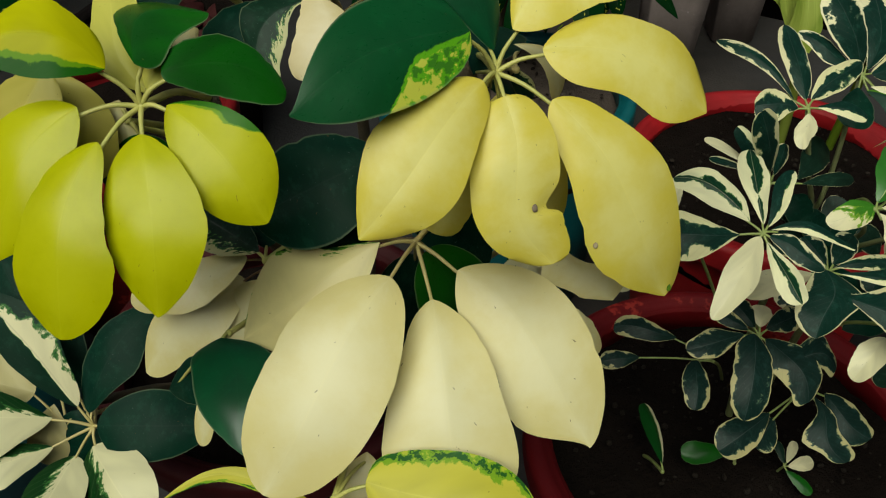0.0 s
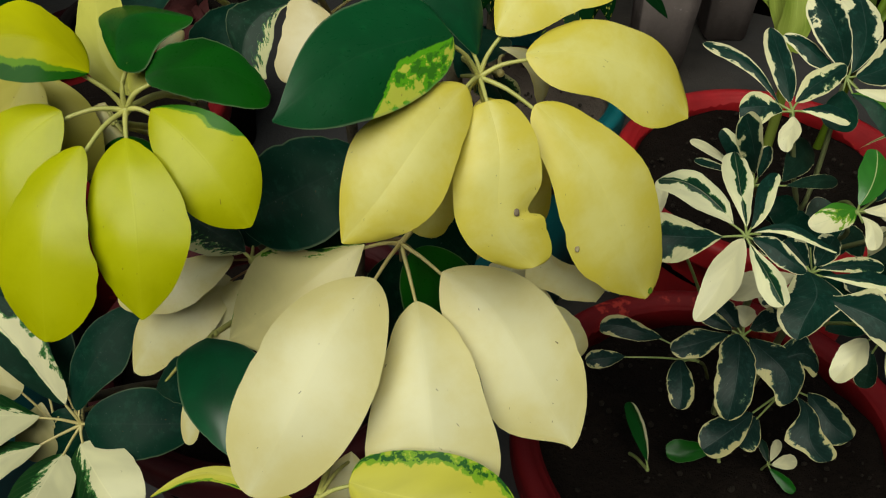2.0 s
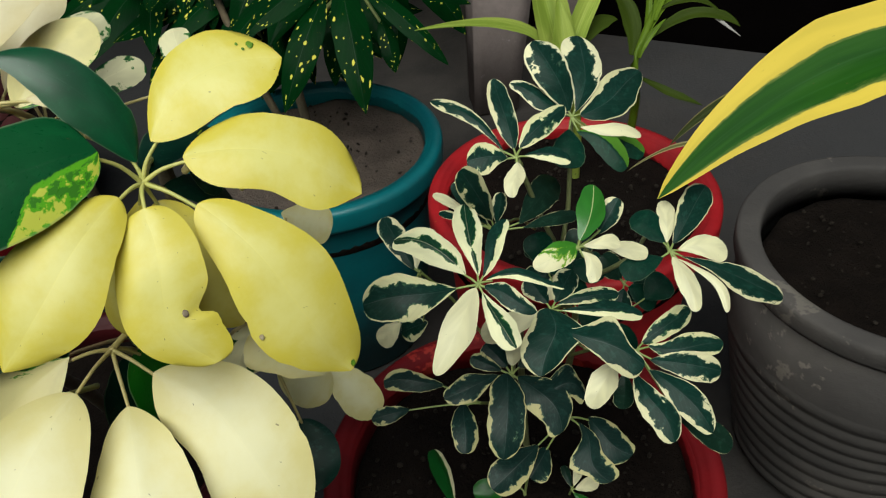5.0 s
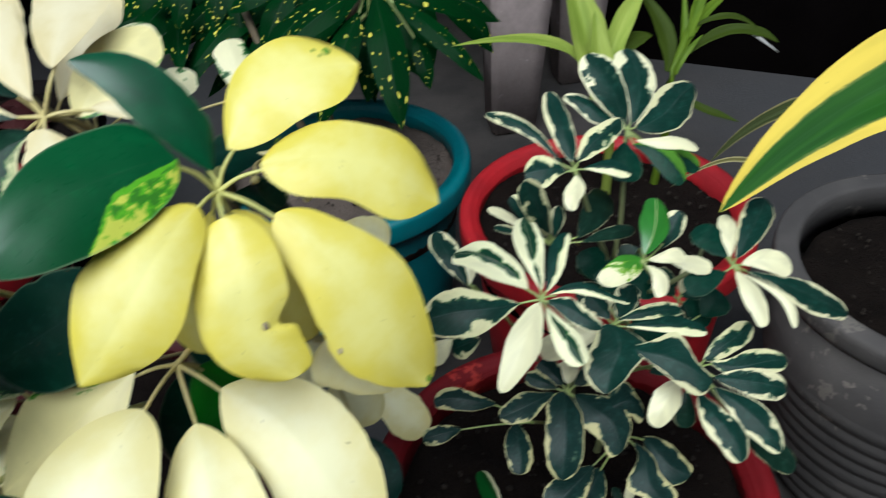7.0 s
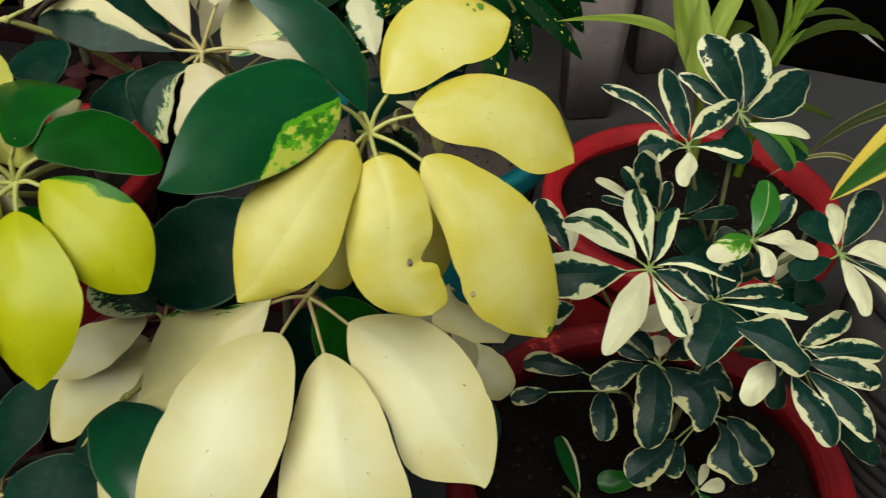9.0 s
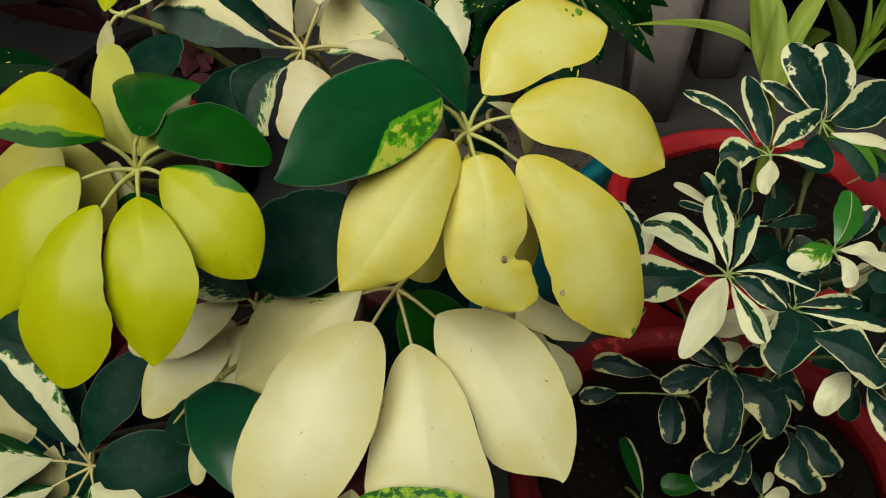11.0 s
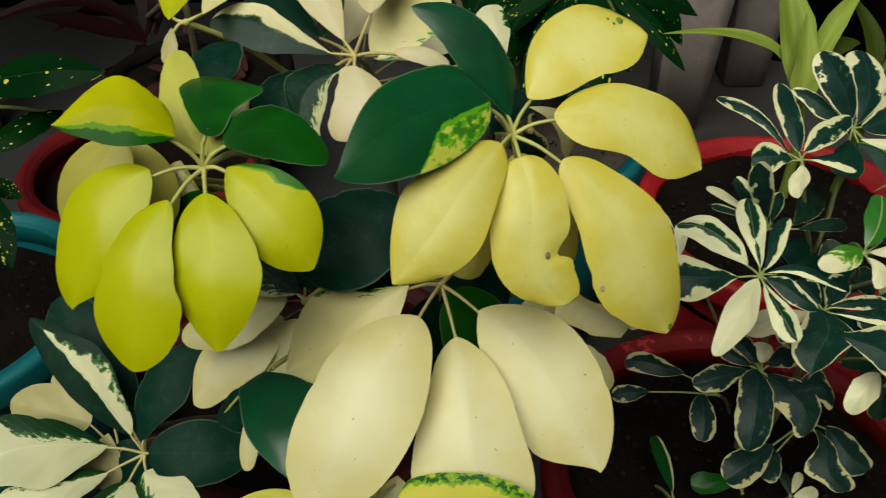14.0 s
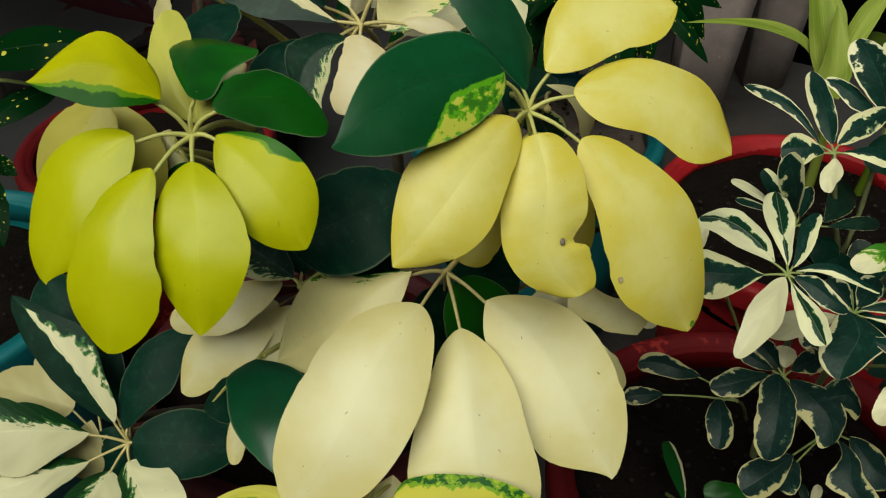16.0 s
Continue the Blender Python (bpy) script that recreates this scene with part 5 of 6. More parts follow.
leaflet(leaf, "edged", (0.2712, 0.3209, 0.4387), (0.2973, 0.2804, 0.4213), 0.0193, 0.1, 0.046, 0, 0, -0.008, 0.79, 0.51, 0.83, 0.45, (-0.03, -0.05, -0.00, -0.08))
leaflet(leaf, "edged", (0.2732, 0.3265, 0.4411), (0.3147, 0.3135, 0.4354), 0.0191, 0.1, 0, 0)
leaflet(leaf, "deep_pale", (0.2867, 0.3131, 0.4054), (0.3254, 0.2981, 0.3761), 0.0177, 0.06, 0, 0)
leaflet(leaf, "ivory", (0.2507, 0.3268, 0.4433), (0.2310, 0.3101, 0.4254), 0.0171, 0.08, -0.019, 0, 0, 0.000, 0.62, 0.48, 0.67, 0.52, (0.08, -0.01, 0.09, 0.01))
leaflet(leaf, "deep_pale", (0.2595, 0.3301, 0.4294), (0.2551, 0.3161, 0.4109), 0.0132, 0.06, 0, 0)
leaf = umbel(dwarf, (0.2298, 0.3497, 0.3675), (0.2350, 0.4100, 0.3300), 0.0011, "stalk_green")
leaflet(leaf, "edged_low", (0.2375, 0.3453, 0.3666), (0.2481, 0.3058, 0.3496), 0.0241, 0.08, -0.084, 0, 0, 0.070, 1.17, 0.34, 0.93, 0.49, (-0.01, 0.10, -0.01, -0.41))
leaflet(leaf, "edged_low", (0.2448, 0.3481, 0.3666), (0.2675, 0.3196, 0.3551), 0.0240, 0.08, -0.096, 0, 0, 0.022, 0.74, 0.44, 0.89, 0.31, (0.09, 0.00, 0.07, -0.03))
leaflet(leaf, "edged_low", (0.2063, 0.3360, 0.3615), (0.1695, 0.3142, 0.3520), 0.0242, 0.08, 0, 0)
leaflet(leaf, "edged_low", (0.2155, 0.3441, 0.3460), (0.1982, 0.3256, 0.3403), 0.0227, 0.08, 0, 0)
leaf = umbel(dwarf, (0.1717, 0.3624, 0.3832), (0.2000, 0.4000, 0.3200), 0.0010, "stalk_green")
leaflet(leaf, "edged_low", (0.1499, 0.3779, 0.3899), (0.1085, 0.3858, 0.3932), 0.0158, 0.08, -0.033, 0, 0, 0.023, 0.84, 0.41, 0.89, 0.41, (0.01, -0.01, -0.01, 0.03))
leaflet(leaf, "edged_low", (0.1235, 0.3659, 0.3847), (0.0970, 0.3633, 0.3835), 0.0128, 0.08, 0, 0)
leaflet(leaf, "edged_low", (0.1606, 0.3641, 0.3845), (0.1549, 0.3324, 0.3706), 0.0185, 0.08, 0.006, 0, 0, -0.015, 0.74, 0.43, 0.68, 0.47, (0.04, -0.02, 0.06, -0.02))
leaf = umbel(dwarf, (0.1446, 0.3319, 0.3027), (0.1400, 0.3700, 0.2700), 0.0012, "stalk_green")
leaflet(leaf, "edged_half", (0.1453, 0.3372, 0.3051), (0.1374, 0.3765, 0.3221), 0.0185, 0.05, 0, 40)
leaf = umbel(dwarf, (0.1986, 0.3416, 0.2977), (0.2200, 0.4000, 0.2680), 0.0010, "stalk_green")
leaflet(leaf, "green", (0.1958, 0.3489, 0.3009), (0.1615, 0.3485, 0.3008), 0.0162, 0.05, 0, 0)
leaf = umbel(dwarf, (0.2339, 0.3403, 0.2956), (0.2350, 0.3500, 0.2680), 0.0008, "stalk_green")
leaflet(leaf, "deep_pale", (0.2341, 0.3414, 0.2961), (0.2316, 0.3568, 0.3028), 0.0065, 0.05, 0, 0)
leaflet(leaf, "ivory", (0.2359, 0.3421, 0.2964), (0.2452, 0.3560, 0.3024), 0.0073, 0.05, 0, 0)
leaflet(leaf, "ivory", (0.2362, 0.3399, 0.2954), (0.2552, 0.3426, 0.2966), 0.0105, 0.05, 0, 0)
leaflet(leaf, "green", (0.2342, 0.3378, 0.2945), (0.2492, 0.3223, 0.2878), 0.0088, 0.05, 0, 0)
stem(dwarf_back, [(0.30, 0.585, 0.27), (0.2505, 0.4512, 0.4293), (0.2284, 0.4300, 0.4883), (0.2114, 0.4210, 0.5384)], 0.0021, "twig")
stem(dwarf_back, [(0.315, 0.60, 0.27), (0.2564, 0.4602, 0.4253), (0.2560, 0.4524, 0.4723), (0.2584, 0.4624, 0.5343)], 0.0021, "twig")
stem(dwarf_back, [(0.31, 0.59, 0.27), (0.2683, 0.4194, 0.4403), (0.2518, 0.3984, 0.4762)], 0.0019, "twig")
stem(dwarf_back, [(0.30, 0.58, 0.27), (0.2666, 0.4224, 0.4277), (0.2810, 0.3909, 0.4711), (0.305, 0.42, 0.47)], 0.0019, "twig")
leaf = umbel(dwarf_back, (0.2107, 0.4202, 0.5404), (0.2155, 0.4260, 0.5300), 0.0011, "stalk_green")
leaflet(leaf, "edged", (0.2041, 0.4256, 0.5423), (0.1652, 0.4676, 0.5614), 0.0099, 0.08, -0.076, 0, 0, 0.001, 0.98, 0.46, 1.02, 0.44, (-0.06, 0.05, -0.03, 0.01))
leaflet(leaf, "edged", (0.2109, 0.4266, 0.5425), (0.2088, 0.4782, 0.5657), 0.0158, 0.08, 0.016, 0, 0, -0.007, 0.66, 0.50, 0.69, 0.47, (0.05, 0.00, 0.05, 0.04))
leaflet(leaf, "edged_wide", (0.2142, 0.4266, 0.5429), (0.2498, 0.4506, 0.5542), 0.0156, 0.08, 0.02, 0, 0, 0.012, 0.70, 0.47, 0.67, 0.57, (0.09, -0.06, 0.07, -0.00))
leaflet(leaf, "edged_wide", (0.2056, 0.4208, 0.5403), (0.1798, 0.4227, 0.5415), 0.0225, 0.08, -0.046, 0, 0, -0.011, 0.98, 0.34, 0.84, 0.48, (-0.01, -0.10, -0.01, -0.03))
leaflet(leaf, "ivory", (0.2105, 0.4166, 0.5396), (0.2018, 0.3951, 0.5292), 0.0115, 0.06, -0.005, 0, 0, 0.037, 0.62, 0.51, 0.72, 0.45, (0.14, -0.03, 0.10, -0.05))
leaflet(leaf, "halved", (0.2162, 0.4211, 0.5408), (0.2439, 0.4136, 0.5373), 0.0107, 0.08, 0.065, 0, 0, -0.008, 0.86, 0.44, 0.90, 0.40, (-0.01, -0.08, 0.00, -0.00))
leaf = umbel(dwarf_back, (0.2575, 0.4597, 0.5405), (0.2620, 0.4700, 0.5300), 0.0011, "stalk_green")
leaflet(leaf, "edged_tip", (0.2568, 0.4622, 0.5422), (0.2393, 0.4945, 0.5805), 0.0280, 0.08, -0.02, 6, 0, -0.007, 0.79, 0.46, 0.80, 0.46, (-0.01, -0.03, 0.00, 0.06))
leaflet(leaf, "edged_tip", (0.2607, 0.4618, 0.5420), (0.2765, 0.5160, 0.5698), 0.0268, 0.08, -0.076, 0, 0, -0.016, 0.96, 0.41, 0.88, 0.41, (-0.05, 0.02, -0.02, -0.05))
leaflet(leaf, "edged_thin", (0.2637, 0.4594, 0.5405), (0.3170, 0.4947, 0.5475), 0.0271, 0.08, -0.054, 0, 0, -0.026, 0.62, 0.44, 0.56, 0.60, (0.04, -0.11, 0.02, -0.07))
leaflet(leaf, "edged_tip", (0.2536, 0.4615, 0.5416), (0.2212, 0.4841, 0.5576), 0.0133, 0.08, 0.017, 0, 0, 0.020, 0.72, 0.52, 0.78, 0.43, (0.07, -0.11, 0.05, -0.07))
leaflet(leaf, "ivory", (0.2616, 0.4526, 0.5358), (0.3005, 0.4422, 0.5291), 0.0094, 0.08, 0.009, 0, 0, -0.025, 0.82, 0.42, 0.78, 0.45, (0.04, -0.03, 0.06, -0.06))
leaflet(leaf, "deep_bright", (0.2585, 0.4503, 0.5342), (0.2864, 0.4262, 0.5165), 0.0191, 0.08, 0.105, 0, 0, 0.017, 0.76, 0.48, 0.86, 0.39, (0.04, -0.03, 0.04, -0.01))
leaflet(leaf, "deep", (0.2539, 0.4523, 0.5356), (0.2472, 0.4295, 0.5205), 0.0233, 0.08, 0, 0)
leaflet(leaf, "deep_bright", (0.2746, 0.4619, 0.5246), (0.3066, 0.4479, 0.5103), 0.0156, 0.08, 0, 0)
leaf = umbel(dwarf_back, (0.2315, 0.3537, 0.5168), (0.2620, 0.4300, 0.4600), 0.0011, "stalk_green")
leaflet(leaf, "bright", (0.2338, 0.3577, 0.5185), (0.2518, 0.3910, 0.5328), 0.0176, 0.1, -0.047, 0, 0, -0.007, 0.75, 0.45, 0.78, 0.49, (0.05, -0.08, 0.07, -0.05))
leaflet(leaf, "halved_bright", (0.2315, 0.3554, 0.5182), (0.2036, 0.3462, 0.5136), 0.0158, 0.08, 0.015, 0, 0, -0.006, 0.59, 0.53, 0.62, 0.51, (0.09, 0.03, 0.10, -0.06))
leaflet(leaf, "ivory", (0.2349, 0.3548, 0.5173), (0.2571, 0.3531, 0.5165), 0.0089, 0.06, 0.042, 0, 0, -0.025, 0.93, 0.38, 0.92, 0.37, (-0.04, 0.05, -0.01, 0.03))
leaflet(leaf, "ivory", (0.2332, 0.3514, 0.5162), (0.2362, 0.3328, 0.5078), 0.0100, 0.06, 0.139, 0, 0, 0.021, 0.74, 0.45, 0.90, 0.38, (0.02, -0.01, 0.00, 0.02))
leaflet(leaf, "ivory", (0.2525, 0.3670, 0.5045), (0.2782, 0.3596, 0.4990), 0.0114, 0.06, 0, 0)
leaflet(leaf, "edged", (0.2501, 0.3715, 0.5099), (0.2648, 0.3827, 0.5264), 0.0134, 0.06, 0, 0)
leaf = umbel(dwarf_back, (0.2936, 0.3631, 0.4953), (0.3050, 0.4200, 0.4700), 0.0011, "stalk_green")
leaflet(leaf, "edged_thin", (0.2969, 0.3670, 0.4969), (0.3308, 0.4015, 0.5118), 0.0194, 0.08, 0.012, 0, 0, -0.005, 0.87, 0.40, 0.83, 0.40, (0.01, -0.01, 0.01, 0.01))
leaflet(leaf, "deep", (0.2923, 0.3685, 0.4976), (0.2802, 0.3902, 0.5071), 0.0186, 0.06, 0, 0)
leaflet(leaf, "ivory", (0.2988, 0.3631, 0.4952), (0.3292, 0.3582, 0.4921), 0.0160, 0.08, 0.086, 0, 0, 0.008, 0.81, 0.42, 0.93, 0.33, (0.01, -0.01, -0.00, 0.02))
leaflet(leaf, "edged", (0.3001, 0.3591, 0.4933), (0.3651, 0.3434, 0.4588), 0.0182, 0.08, -0.013, 0, 0, 0.005, 1.07, 0.40, 1.05, 0.44, (-0.07, -0.11, -0.10, -0.23))
leaflet(leaf, "ivory", (0.2938, 0.3590, 0.4942), (0.2978, 0.3253, 0.4786), 0.0127, 0.08, 0.038, 0, 0, -0.003, 0.69, 0.45, 0.73, 0.46, (0.06, -0.01, 0.08, -0.06))
leaflet(leaf, "ivory", (0.2966, 0.3583, 0.4930), (0.3158, 0.3218, 0.4776), 0.0061, 0.08, 0.129, 0, 0, -0.030, 1.06, 0.36, 1.06, 0.37, (-0.04, 0.05, -0.05, 0.12))
leaflet(leaf, "deep", (0.2883, 0.3598, 0.4938), (0.2600, 0.3537, 0.4912), 0.0155, 0.06, 0, 0)
leaflet(leaf, "ivory", (0.2937, 0.3683, 0.4975), (0.3012, 0.3953, 0.5093), 0.0118, 0.06, 0, 0)
leaf = umbel(dwarf_back, (0.1921, 0.4014, 0.4999), (0.2500, 0.5200, 0.4000), 0.0010, "stalk_green")
leaflet(leaf, "edged_wide", (0.1912, 0.4024, 0.5076), (0.1703, 0.3895, 0.5581), 0.0174, 0.06, 0, -20)
leaflet(leaf, "halved", (0.1881, 0.4016, 0.5062), (0.1690, 0.4140, 0.5325), 0.0114, 0.08, 0, 0)
leaflet(leaf, "ivory", (0.1791, 0.4057, 0.5102), (0.1582, 0.4320, 0.5135), 0.0068, 0.08, 0, 0)
leaflet(leaf, "edged", (0.1789, 0.4038, 0.5079), (0.1599, 0.4217, 0.5056), 0.0059, 0.06, 0, 0)
leaflet(leaf, "deep_pale", (0.2075, 0.3988, 0.5048), (0.2487, 0.4628, 0.4902), 0.0212, 0.06, 0, 10)
leaflet(leaf, "deep_pale", (0.2097, 0.3970, 0.5029), (0.2511, 0.4165, 0.4919), 0.0099, 0.06, 0, 0)
leaflet(leaf, "edged", (0.1932, 0.4011, 0.5061), (0.1987, 0.4101, 0.5229), 0.0109, 0.06, 0, 30)
leaf = umbel(dwarf, (0.1425, 0.4075, 0.4707), (0.1900, 0.4200, 0.3800), 0.0010, "stalk_green")
leaflet(leaf, "edged", (0.1391, 0.4088, 0.4712), (0.1241, 0.4478, 0.4882), 0.0170, 0.08, 0, 0)
leaflet(leaf, "ivory", (0.1406, 0.4090, 0.4713), (0.1457, 0.4333, 0.4819), 0.0096, 0.08, 0, 0)
leaflet(leaf, "ivory", (0.1259, 0.4040, 0.4310), (0.1095, 0.4044, 0.4128), 0.0152, 0.08, 0, 0)
leaflet(leaf, "edged_wide", (0.1445, 0.4009, 0.4300), (0.1257, 0.4065, 0.4180), 0.0175, 0.08, 0, 0)
leaf = umbel(dwarf, (0.2459, 0.3818, 0.4052), (0.2400, 0.4100, 0.3600), 0.0010, "stalk_green")
leaflet(leaf, "deep", (0.2520, 0.3885, 0.4081), (0.2710, 0.4092, 0.4171), 0.0274, 0.06, 0, 0)
leaflet(leaf, "deep", (0.2549, 0.3728, 0.4013), (0.2866, 0.3831, 0.4058), 0.0231, 0.06, 0, 0)
leaflet(leaf, "edged", (0.2344, 0.3836, 0.4060), (0.2197, 0.4012, 0.4136), 0.0194, 0.06, 0, 0)
leaflet(leaf, "deep", (0.2957, 0.3927, 0.4269), (0.3131, 0.3994, 0.4381), 0.0215, 0.06, 0, 0)
leaflet(leaf, "edged", (0.2879, 0.4090, 0.4138), (0.3172, 0.4191, 0.4151), 0.0201, 0.06, 0, 0)
leaflet(leaf, "deep", (0.2309, 0.4179, 0.4488), (0.2266, 0.4330, 0.4674), 0.0215, 0.06, 0, 0)
leaflet(leaf, "deep", (0.2487, 0.4101, 0.4417), (0.2325, 0.4248, 0.4579), 0.0215, 0.06, 0, 0)
leaf = umbel(dwarf_back, (0.2433, 0.4236, 0.4417), (0.3000, 0.5800, 0.3000), 0.0010, "stalk_green")
leaflet(leaf, "deep", (0.2411, 0.4259, 0.4427), (0.2249, 0.4388, 0.4583), 0.0235, 0.06, 0, 0)
leaflet(leaf, "deep_pale", (0.2483, 0.4269, 0.4432), (0.2640, 0.4348, 0.4592), 0.0220, 0.06, 0, 0)
leaflet(leaf, "deep", (0.2477, 0.4208, 0.4405), (0.2741, 0.4184, 0.4400), 0.0235, 0.06, 0, 0)
leaflet(leaf, "edged_thin", (0.2385, 0.4210, 0.4406), (0.2165, 0.4207, 0.4339), 0.0195, 0.06, 0, 0)
leaflet(leaf, "deep", (0.2434, 0.4175, 0.4391), (0.2531, 0.4060, 0.4209), 0.0234, 0.06, 0, 0)
leaflet(leaf, "ivory", (0.2399, 0.4192, 0.4398), (0.2297, 0.4074, 0.4272), 0.0101, 0.06, 0, 0)
leaf = umbel(dwarf_back, (0.2859, 0.4091, 0.4300), (0.3200, 0.5700, 0.3000), 0.0010, "stalk_green")
leaflet(leaf, "deep", (0.2885, 0.4107, 0.4307), (0.3072, 0.4142, 0.4397), 0.0219, 0.06, 0, 0)
leaflet(leaf, "deep_pale", (0.2846, 0.4113, 0.4310), (0.2733, 0.4234, 0.4463), 0.0196, 0.06, 0, 0)
leaflet(leaf, "deep", (0.2880, 0.4056, 0.4285), (0.3081, 0.3981, 0.4194), 0.0219, 0.06, 0, 0)
leaflet(leaf, "edged", (0.2846, 0.4053, 0.4284), (0.2769, 0.3923, 0.4153), 0.0179, 0.06, 0, 0)
leaflet(leaf, "ivory", (0.2885, 0.4120, 0.4312), (0.2950, 0.4144, 0.4544), 0.0117, 0.06, 0, 0)

# ---- strap-leaved plants in the rear red pot ----
lily = plant_root("strap_leaf_plant", (0.36, 0.76, 0.27), "young pale green strap-leaved plant with a broad sheath", "houseplant")
stem(lily, [(0.36, 0.76, 0.25), (0.355, 0.75, 0.36), (0.3245, 0.7183, 0.4556)], 0.006, "strap")
strap(lily, "strap", [(0.3271, 0.7081, 0.4268), (0.3204, 0.7361, 0.4777), (0.3098, 0.7859, 0.5394)], 0.0364, fold=0.5, tip_share=0.4, base_share=0.45)
strap(lily, "strap", [(0.3256, 0.6998, 0.4355), (0.3560, 0.7454, 0.4794), (0.3990, 0.7831, 0.5146)], 0.0203, fold=0.5, tip_share=0.4, base_share=0.45)
strap(lily, "strap", [(0.3214, 0.6954, 0.4341), (0.3244, 0.7076, 0.4664), (0.3260, 0.7376, 0.5049)], 0.0314, fold=0.5, tip_share=0.7, base_share=0.6)
strap(lily, "strap", [(0.3116, 0.7231, 0.4598), (0.2693, 0.7248, 0.4878), (0.1824, 0.7073, 0.5008)], 0.0128, fold=0.3, tip_share=0.5, base_share=0.6)
strap(lily, "strap_dark", [(0.3351, 0.7224, 0.4463), (0.3674, 0.7446, 0.4634), (0.3946, 0.7546, 0.4641)], 0.0169, fold=0.3)
cane = plant_root("strap_leaf_plant", (0.42, 0.77, 0.27), "leggy green plant with narrow olive strap leaves", "houseplant")
stem(cane, [(0.42, 0.77, 0.25), (0.425, 0.76, 0.36), (0.3997, 0.7110, 0.4327), (0.4461, 0.7687, 0.4851)], 0.0052, "cane_green")
strap(cane, "strap_dark", [(0.4001, 0.7228, 0.4394), (0.4064, 0.7587, 0.4689), (0.3855, 0.8011, 0.5037)], 0.0194, fold=0.3, tip_share=0.5, base_share=0.3)
strap(cane, "strap_dark", [(0.4140, 0.7168, 0.4574), (0.4615, 0.7215, 0.4758), (0.4915, 0.6858, 0.4743)], 0.0123, fold=0.3, tip_share=0.2, base_share=0.3)
strap(cane, "strap_dark", [(0.4380, 0.7473, 0.4736), (0.4646, 0.7393, 0.4823), (0.4811, 0.7109, 0.4805)], 0.0079, fold=0.3, tip_share=0.4, base_share=0.4)
strap(cane, "cane_green", [(0.4029, 0.7133, 0.4439), (0.4407, 0.7539, 0.4742), (0.4962, 0.7843, 0.4935)], 0.0100, fold=0.6)
strap(cane, "cane_green", [(0.4101, 0.7234, 0.4492), (0.4227, 0.7445, 0.4688), (0.4352, 0.7907, 0.5116)], 0.0066, fold=0.5)
strap(cane, "cane_green", [(0.4249, 0.7365, 0.4669), (0.4436, 0.7641, 0.4871), (0.4653, 0.7879, 0.5110)], 0.0113, fold=0.5)
strap(cane, "cane_green", [(0.4023, 0.7067, 0.4436), (0.4117, 0.7124, 0.4596), (0.4324, 0.7226, 0.4743)], 0.0058, fold=0.4)
strap(cane, "paper_dry", [(0.4756, 0.7074, 0.4756), (0.4819, 0.6914, 0.4723), (0.4908, 0.6800, 0.4669)], 0.0041, fold=0.7, tip_share=0.8, base_share=0.9)
strap(cane, "strap_dark", [(0.4152, 0.7226, 0.4103), (0.4416, 0.7093, 0.3974), (0.4634, 0.6802, 0.3963)], 0.0092, fold=0.3)
strap(cane, "corn_tan", [(0.4649, 0.6063, 0.3806), (0.4061, 0.5840, 0.4191), (0.3373, 0.5488, 0.4245)], 0.0063, fold=0.2, tip_share=0.7, base_share=0.7)

# ---- the corn plant whose leaves lean in over the black pot ----
corn = plant_root("corn_plant", (0.80, 0.30, 0.0), "corn plant with broad yellow-margined green leaves leaning in", "houseplant")
stem(corn, [(0.80, 0.30, 0.0), (0.79, 0.30, 0.40), (0.76, 0.32, 0.74)], 0.014, "bark")
strap(corn, "corn", [(0.4708, 0.3857, 0.6092), (0.3804, 0.4038, 0.5756), (0.2927, 0.3877, 0.5177)], 0.0600, fold=0.16, tip_share=0.62, base_share=0.9)
strap(corn, "corn_dull", [(0.4760, 0.5498, 0.4873), (0.4341, 0.5821, 0.4594), (0.3925, 0.5931, 0.4131)], 0.0150, fold=0.2, tip_share=0.7)
stem(corn, [(0.77, 0.315, 0.62), (0.4760, 0.5498, 0.4873)], 0.004, "twig")
stem(corn, [(0.77, 0.315, 0.66), (0.4708, 0.3857, 0.6092)], 0.006, "twig")

# ---- gold-dust plants ----
dust = plant_root("gold_dust_plant", (0.07, 0.88, 0.275), "gold-dust plant with glossy yellow-spotted leaves in the teal pot", "houseplant")
stem(dust, [(0.07, 0.88, 0.26), (0.06, 0.88, 0.40), (0.1221, 0.8468, 0.5219)], 0.006, "bark")
stem(dust, [(0.05, 0.89, 0.26), (0.0, 0.90, 0.42), (-0.0328, 0.9764, 0.5141)], 0.005, "bark")
leaf = umbel(dust, (0.1216, 0.8269, 0.5291), None, 0.0030, "stalk_green")
leaflet(leaf, "spotted", (0.1226, 0.7863, 0.5266), (0.1280, 0.6874, 0.4347), 0.0360, 0.1, 0, 0)
leaflet(leaf, "spotted", (0.1048, 0.7887, 0.5105), (0.0522, 0.7185, 0.4292), 0.0323, 0.1, 0, 0)
leaflet(leaf, "spotted", (0.1138, 0.8013, 0.5278), (0.0241, 0.7588, 0.4916), 0.0278, 0.1, 0, 0)
leaflet(leaf, "spotted", (0.1401, 0.7986, 0.5126), (0.2153, 0.7274, 0.4512), 0.0221, 0.1, 0, 0)
leaflet(leaf, "spotted", (0.1581, 0.7842, 0.4812), (0.1647, 0.7497, 0.4387), 0.0198, 0.1, 0, 0)
leaflet(leaf, "spotted", (0.1160, 0.8316, 0.4854), (0.1027, 0.7795, 0.4174), 0.0252, 0.1, 0, 0)
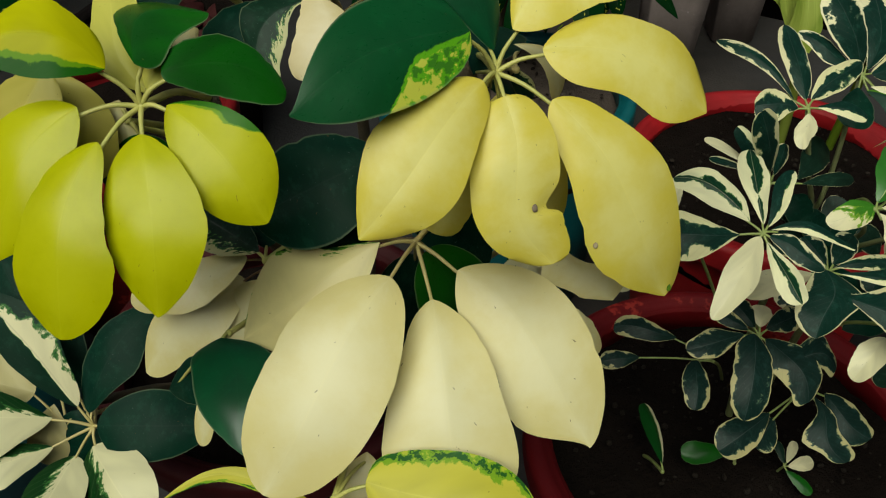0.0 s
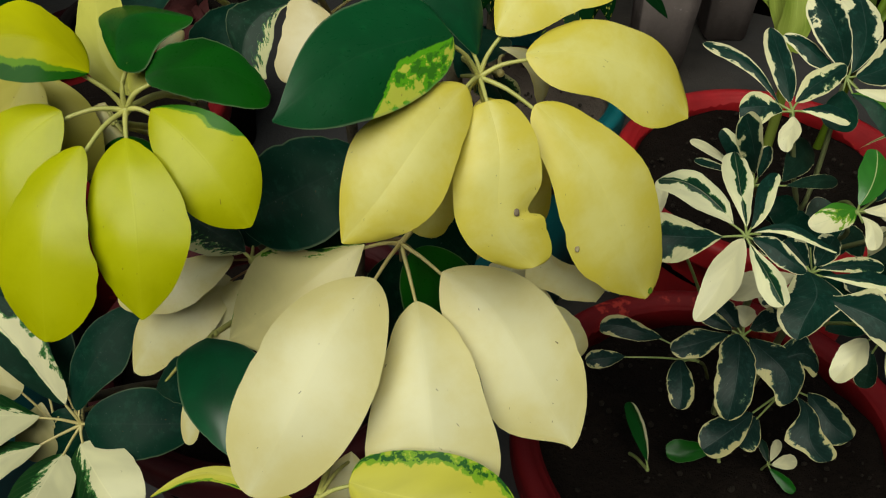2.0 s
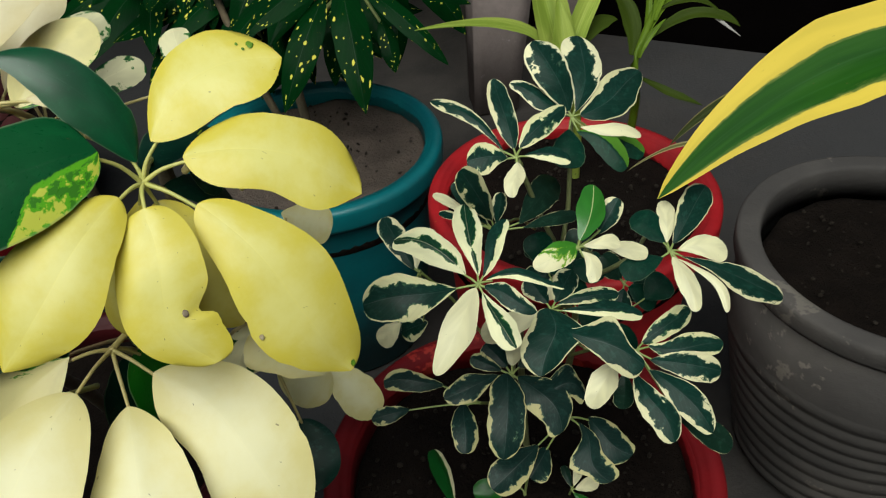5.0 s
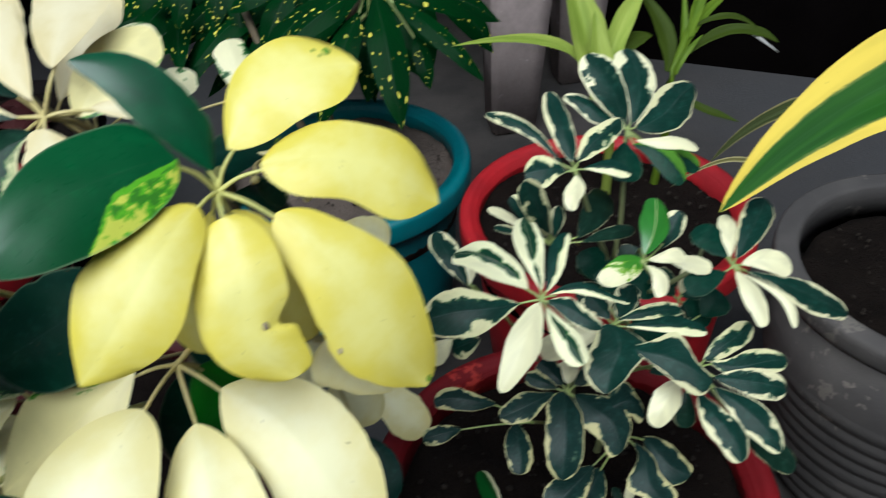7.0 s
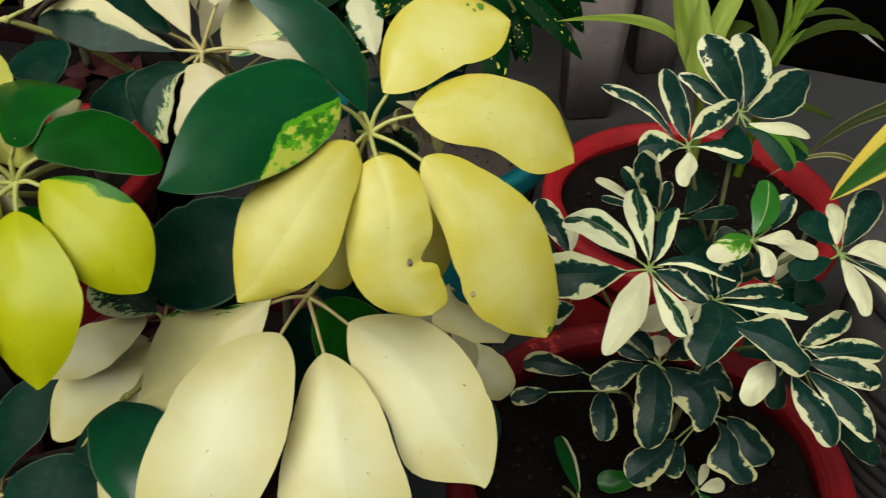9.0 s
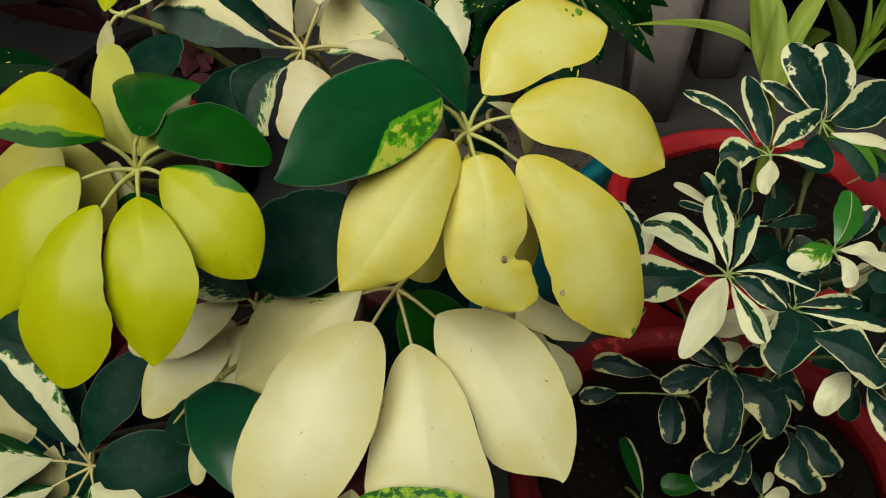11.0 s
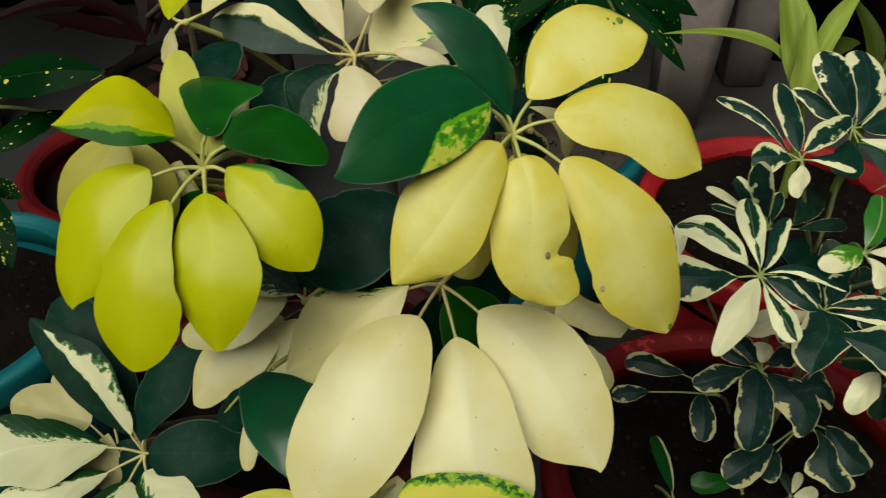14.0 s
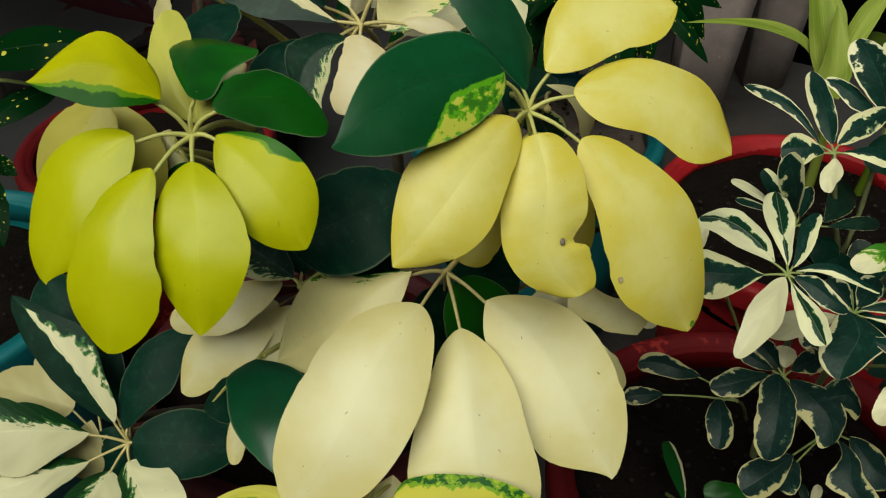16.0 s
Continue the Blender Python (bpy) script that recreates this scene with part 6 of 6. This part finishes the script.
leaflet(leaf, "spotted", (0.0943, 0.8527, 0.4923), (0.0381, 0.8149, 0.4190), 0.0285, 0.1, 0, 0)
leaflet(leaf, "spotted", (0.1477, 0.8432, 0.4892), (0.1623, 0.8027, 0.4404), 0.0283, 0.1, 0, 0)
leaf = umbel(dust, (0.0035, 1.0318, 0.4768), None, 0.0030, "stalk_green")
leaflet(leaf, "spotted", (0.0072, 1.0180, 0.4599), (-0.0020, 0.9536, 0.3771), 0.0382, 0.1, 0, 0)
leaflet(leaf, "spotted", (-0.0135, 1.0216, 0.4612), (-0.0756, 0.9755, 0.3925), 0.0360, 0.1, 0, 0)
leaflet(leaf, "spotted", (0.0210, 1.0155, 0.4591), (0.0592, 0.9612, 0.3644), 0.0364, 0.1, 0, 0)
leaflet(leaf, "spotted", (-0.0272, 1.0241, 0.4620), (-0.1126, 0.9997, 0.4169), 0.0328, 0.1, 0, 0)
leaflet(leaf, "spotted", (-0.0048, 1.0407, 0.4381), (-0.0448, 0.9709, 0.3431), 0.0338, 0.1, 0, 0)
leaflet(leaf, "spotted", (0.0347, 1.0131, 0.4583), (0.1114, 0.9467, 0.3871), 0.0349, 0.1, 0, 0)
leaflet(leaf, "spotted", (0.0519, 1.0306, 0.4348), (0.0757, 0.9494, 0.3361), 0.0338, 0.1, 0, 0)
leaflet(leaf, "spotted", (-0.0389, 1.0350, 0.4738), (-0.1406, 1.0311, 0.4519), 0.0349, 0.1, 0, 0)
leaf = umbel(dust, (0.0511, 0.9272, 0.5145), None, 0.0030, "stalk_green")
leaflet(leaf, "spotted", (0.0420, 0.9169, 0.5000), (-0.0006, 0.8769, 0.4423), 0.0315, 0.1, 0, 0)
leaflet(leaf, "spotted", (0.0602, 0.9117, 0.4964), (0.0860, 0.8803, 0.4286), 0.0299, 0.1, 0, 0)
leaflet(leaf, "spotted", (0.0296, 0.9191, 0.5007), (-0.0311, 0.9101, 0.4792), 0.0276, 0.1, 0, 0)
leaflet(leaf, "spotted", (0.0520, 0.9408, 0.4833), (0.0326, 0.8910, 0.4171), 0.0285, 0.1, 0, 0)
leaf = umbel(dust, (-0.0575, 0.9848, 0.5207), None, 0.0030, "stalk_green")
leaflet(leaf, "spotted", (-0.0861, 0.9777, 0.5069), (-0.1577, 0.9544, 0.4655), 0.0295, 0.1, 0, 0)
leaflet(leaf, "spotted", (-0.0775, 0.9720, 0.5012), (-0.0948, 0.9382, 0.4556), 0.0244, 0.1, 0, 0)
leaflet(leaf, "spotted", (-0.0358, 0.9646, 0.4988), (-0.0586, 0.9277, 0.4483), 0.0254, 0.1, 0, 0)
leaflet(leaf, "spotted", (-0.0198, 0.9618, 0.4978), (-0.0253, 0.9136, 0.4360), 0.0254, 0.1, 0, 0)
crown = random.Random(17)
for hub in ((0.1163, 0.9044, 0.4975), (0.0409, 0.9649, 0.4815), (-0.0257, 1.0371, 0.4492), (0.1899, 0.9986, 0.4664), (-0.0977, 1.0878, 0.4537), (0.0890, 1.0071, 0.4289), (-0.0003, 1.0956, 0.3975)):
    leaf = umbel(dust, hub, (0.05, 0.90, 0.40), 0.0025, "stalk_green")
    for k in range(9):
        turn = 6.28 * k / 9 + crown.uniform(-0.3, 0.3)
        way = Vector((math.cos(turn), math.sin(turn), crown.uniform(-1.1, -0.25))).normalized()
        start, reach = Vector(hub) + way * 0.012, crown.uniform(0.10, 0.155)
        leaflet(leaf, "spotted", start, start + way * reach, reach * crown.uniform(0.25, 0.33), crown.uniform(0.05, 0.14), crown.uniform(-0.06, 0.06), crown.uniform(-25, 25))
dust_west = plant_root("gold_dust_plant", (-0.55, 0.56, 0.265), "gold-dust plant with spotted leaves in the second teal pot", "houseplant")
stem(dust_west, [(-0.55, 0.56, 0.25), (-0.56, 0.57, 0.40), (-0.52, 0.60, 0.52)], 0.006, "bark")
leaf = umbel(dust_west, (-0.4882, 0.6561, 0.4671), (-0.5200, 0.6000, 0.5100), 0.0030, "stalk_green")
leaflet(leaf, "spotted", (-0.4664, 0.6681, 0.4810), (-0.3375, 0.6608, 0.4972), 0.0460, 0.1, 0, 0)
leaflet(leaf, "spotted", (-0.4051, 0.6910, 0.4422), (-0.4675, 0.6248, 0.4265), 0.0308, 0.1, 0, 0)
leaflet(leaf, "spotted", (-0.4456, 0.5903, 0.4140), (-0.4137, 0.5314, 0.3701), 0.0309, 0.1, 0, 0)
leaflet(leaf, "spotted", (-0.4661, 0.6030, 0.4310), (-0.4447, 0.5486, 0.3934), 0.0309, 0.1, 0, 0)
leaflet(leaf, "spotted", (-0.4688, 0.6299, 0.4007), (-0.4253, 0.6032, 0.3969), 0.0184, 0.1, 0, 0)
wine = plant_root("red_leaf_plant", (-0.44, 1.20, 0.265), "dark wine-red strap-leaved plant in the shade by the ledge", "houseplant")
stem(wine, [(-0.44, 1.20, 0.25), (-0.44, 1.19, 0.36), (-0.5633, 1.3508, 0.2687)], 0.007, "bark")
strap(wine, "wine", [(-0.5757, 1.3321, 0.2457), (-0.6703, 1.3190, 0.3149), (-0.8233, 1.2333, 0.2955)], 0.0288)
strap(wine, "wine", [(-0.5659, 1.3260, 0.2375), (-0.6422, 1.2926, 0.2800), (-0.7117, 1.2524, 0.3136)], 0.0346)
strap(wine, "wine", [(-0.5707, 1.3321, 0.2455), (-0.5745, 1.3815, 0.3081), (-0.6335, 1.4053, 0.3413)], 0.0359)
strap(wine, "wine", [(-0.5558, 1.3324, 0.2450), (-0.5247, 1.3824, 0.3065), (-0.4942, 1.4076, 0.3367)], 0.0359)
strap(wine, "wine", [(-0.5760, 1.3197, 0.2301), (-0.5760, 1.2489, 0.2213), (-0.6113, 1.1965, 0.2376)], 0.0346)
strap(wine, "wine", [(-0.6056, 1.3853, 0.2339), (-0.6447, 1.3557, 0.2792), (-0.7096, 1.2825, 0.2709)], 0.0279)
strap(wine, "withered", [(-0.4449, 1.1922, 0.3038), (-0.4357, 1.2035, 0.3175), (-0.4265, 1.2147, 0.3312)], 0.0268)
litter = random.Random(31)
for _ in range(16):
    q, d, a = litter.uniform(0, 6.28), litter.uniform(0.0, 0.10), litter.uniform(0, 6.28)
    x, y = -0.44 + d * math.cos(q), 1.20 + d * math.sin(q)
    dry = blade((x, y, 0.236), (x + 0.05 * math.cos(a), y + 0.05 * math.sin(a), 0.240), 0.026, 0.15, 0.1, litter.uniform(-40, 40))
    tagged(mesh_object("fallen_leaf", dry, "withered"), "curled reddish-brown fallen leaf on dark soil", "leaf", "fallen leaves")
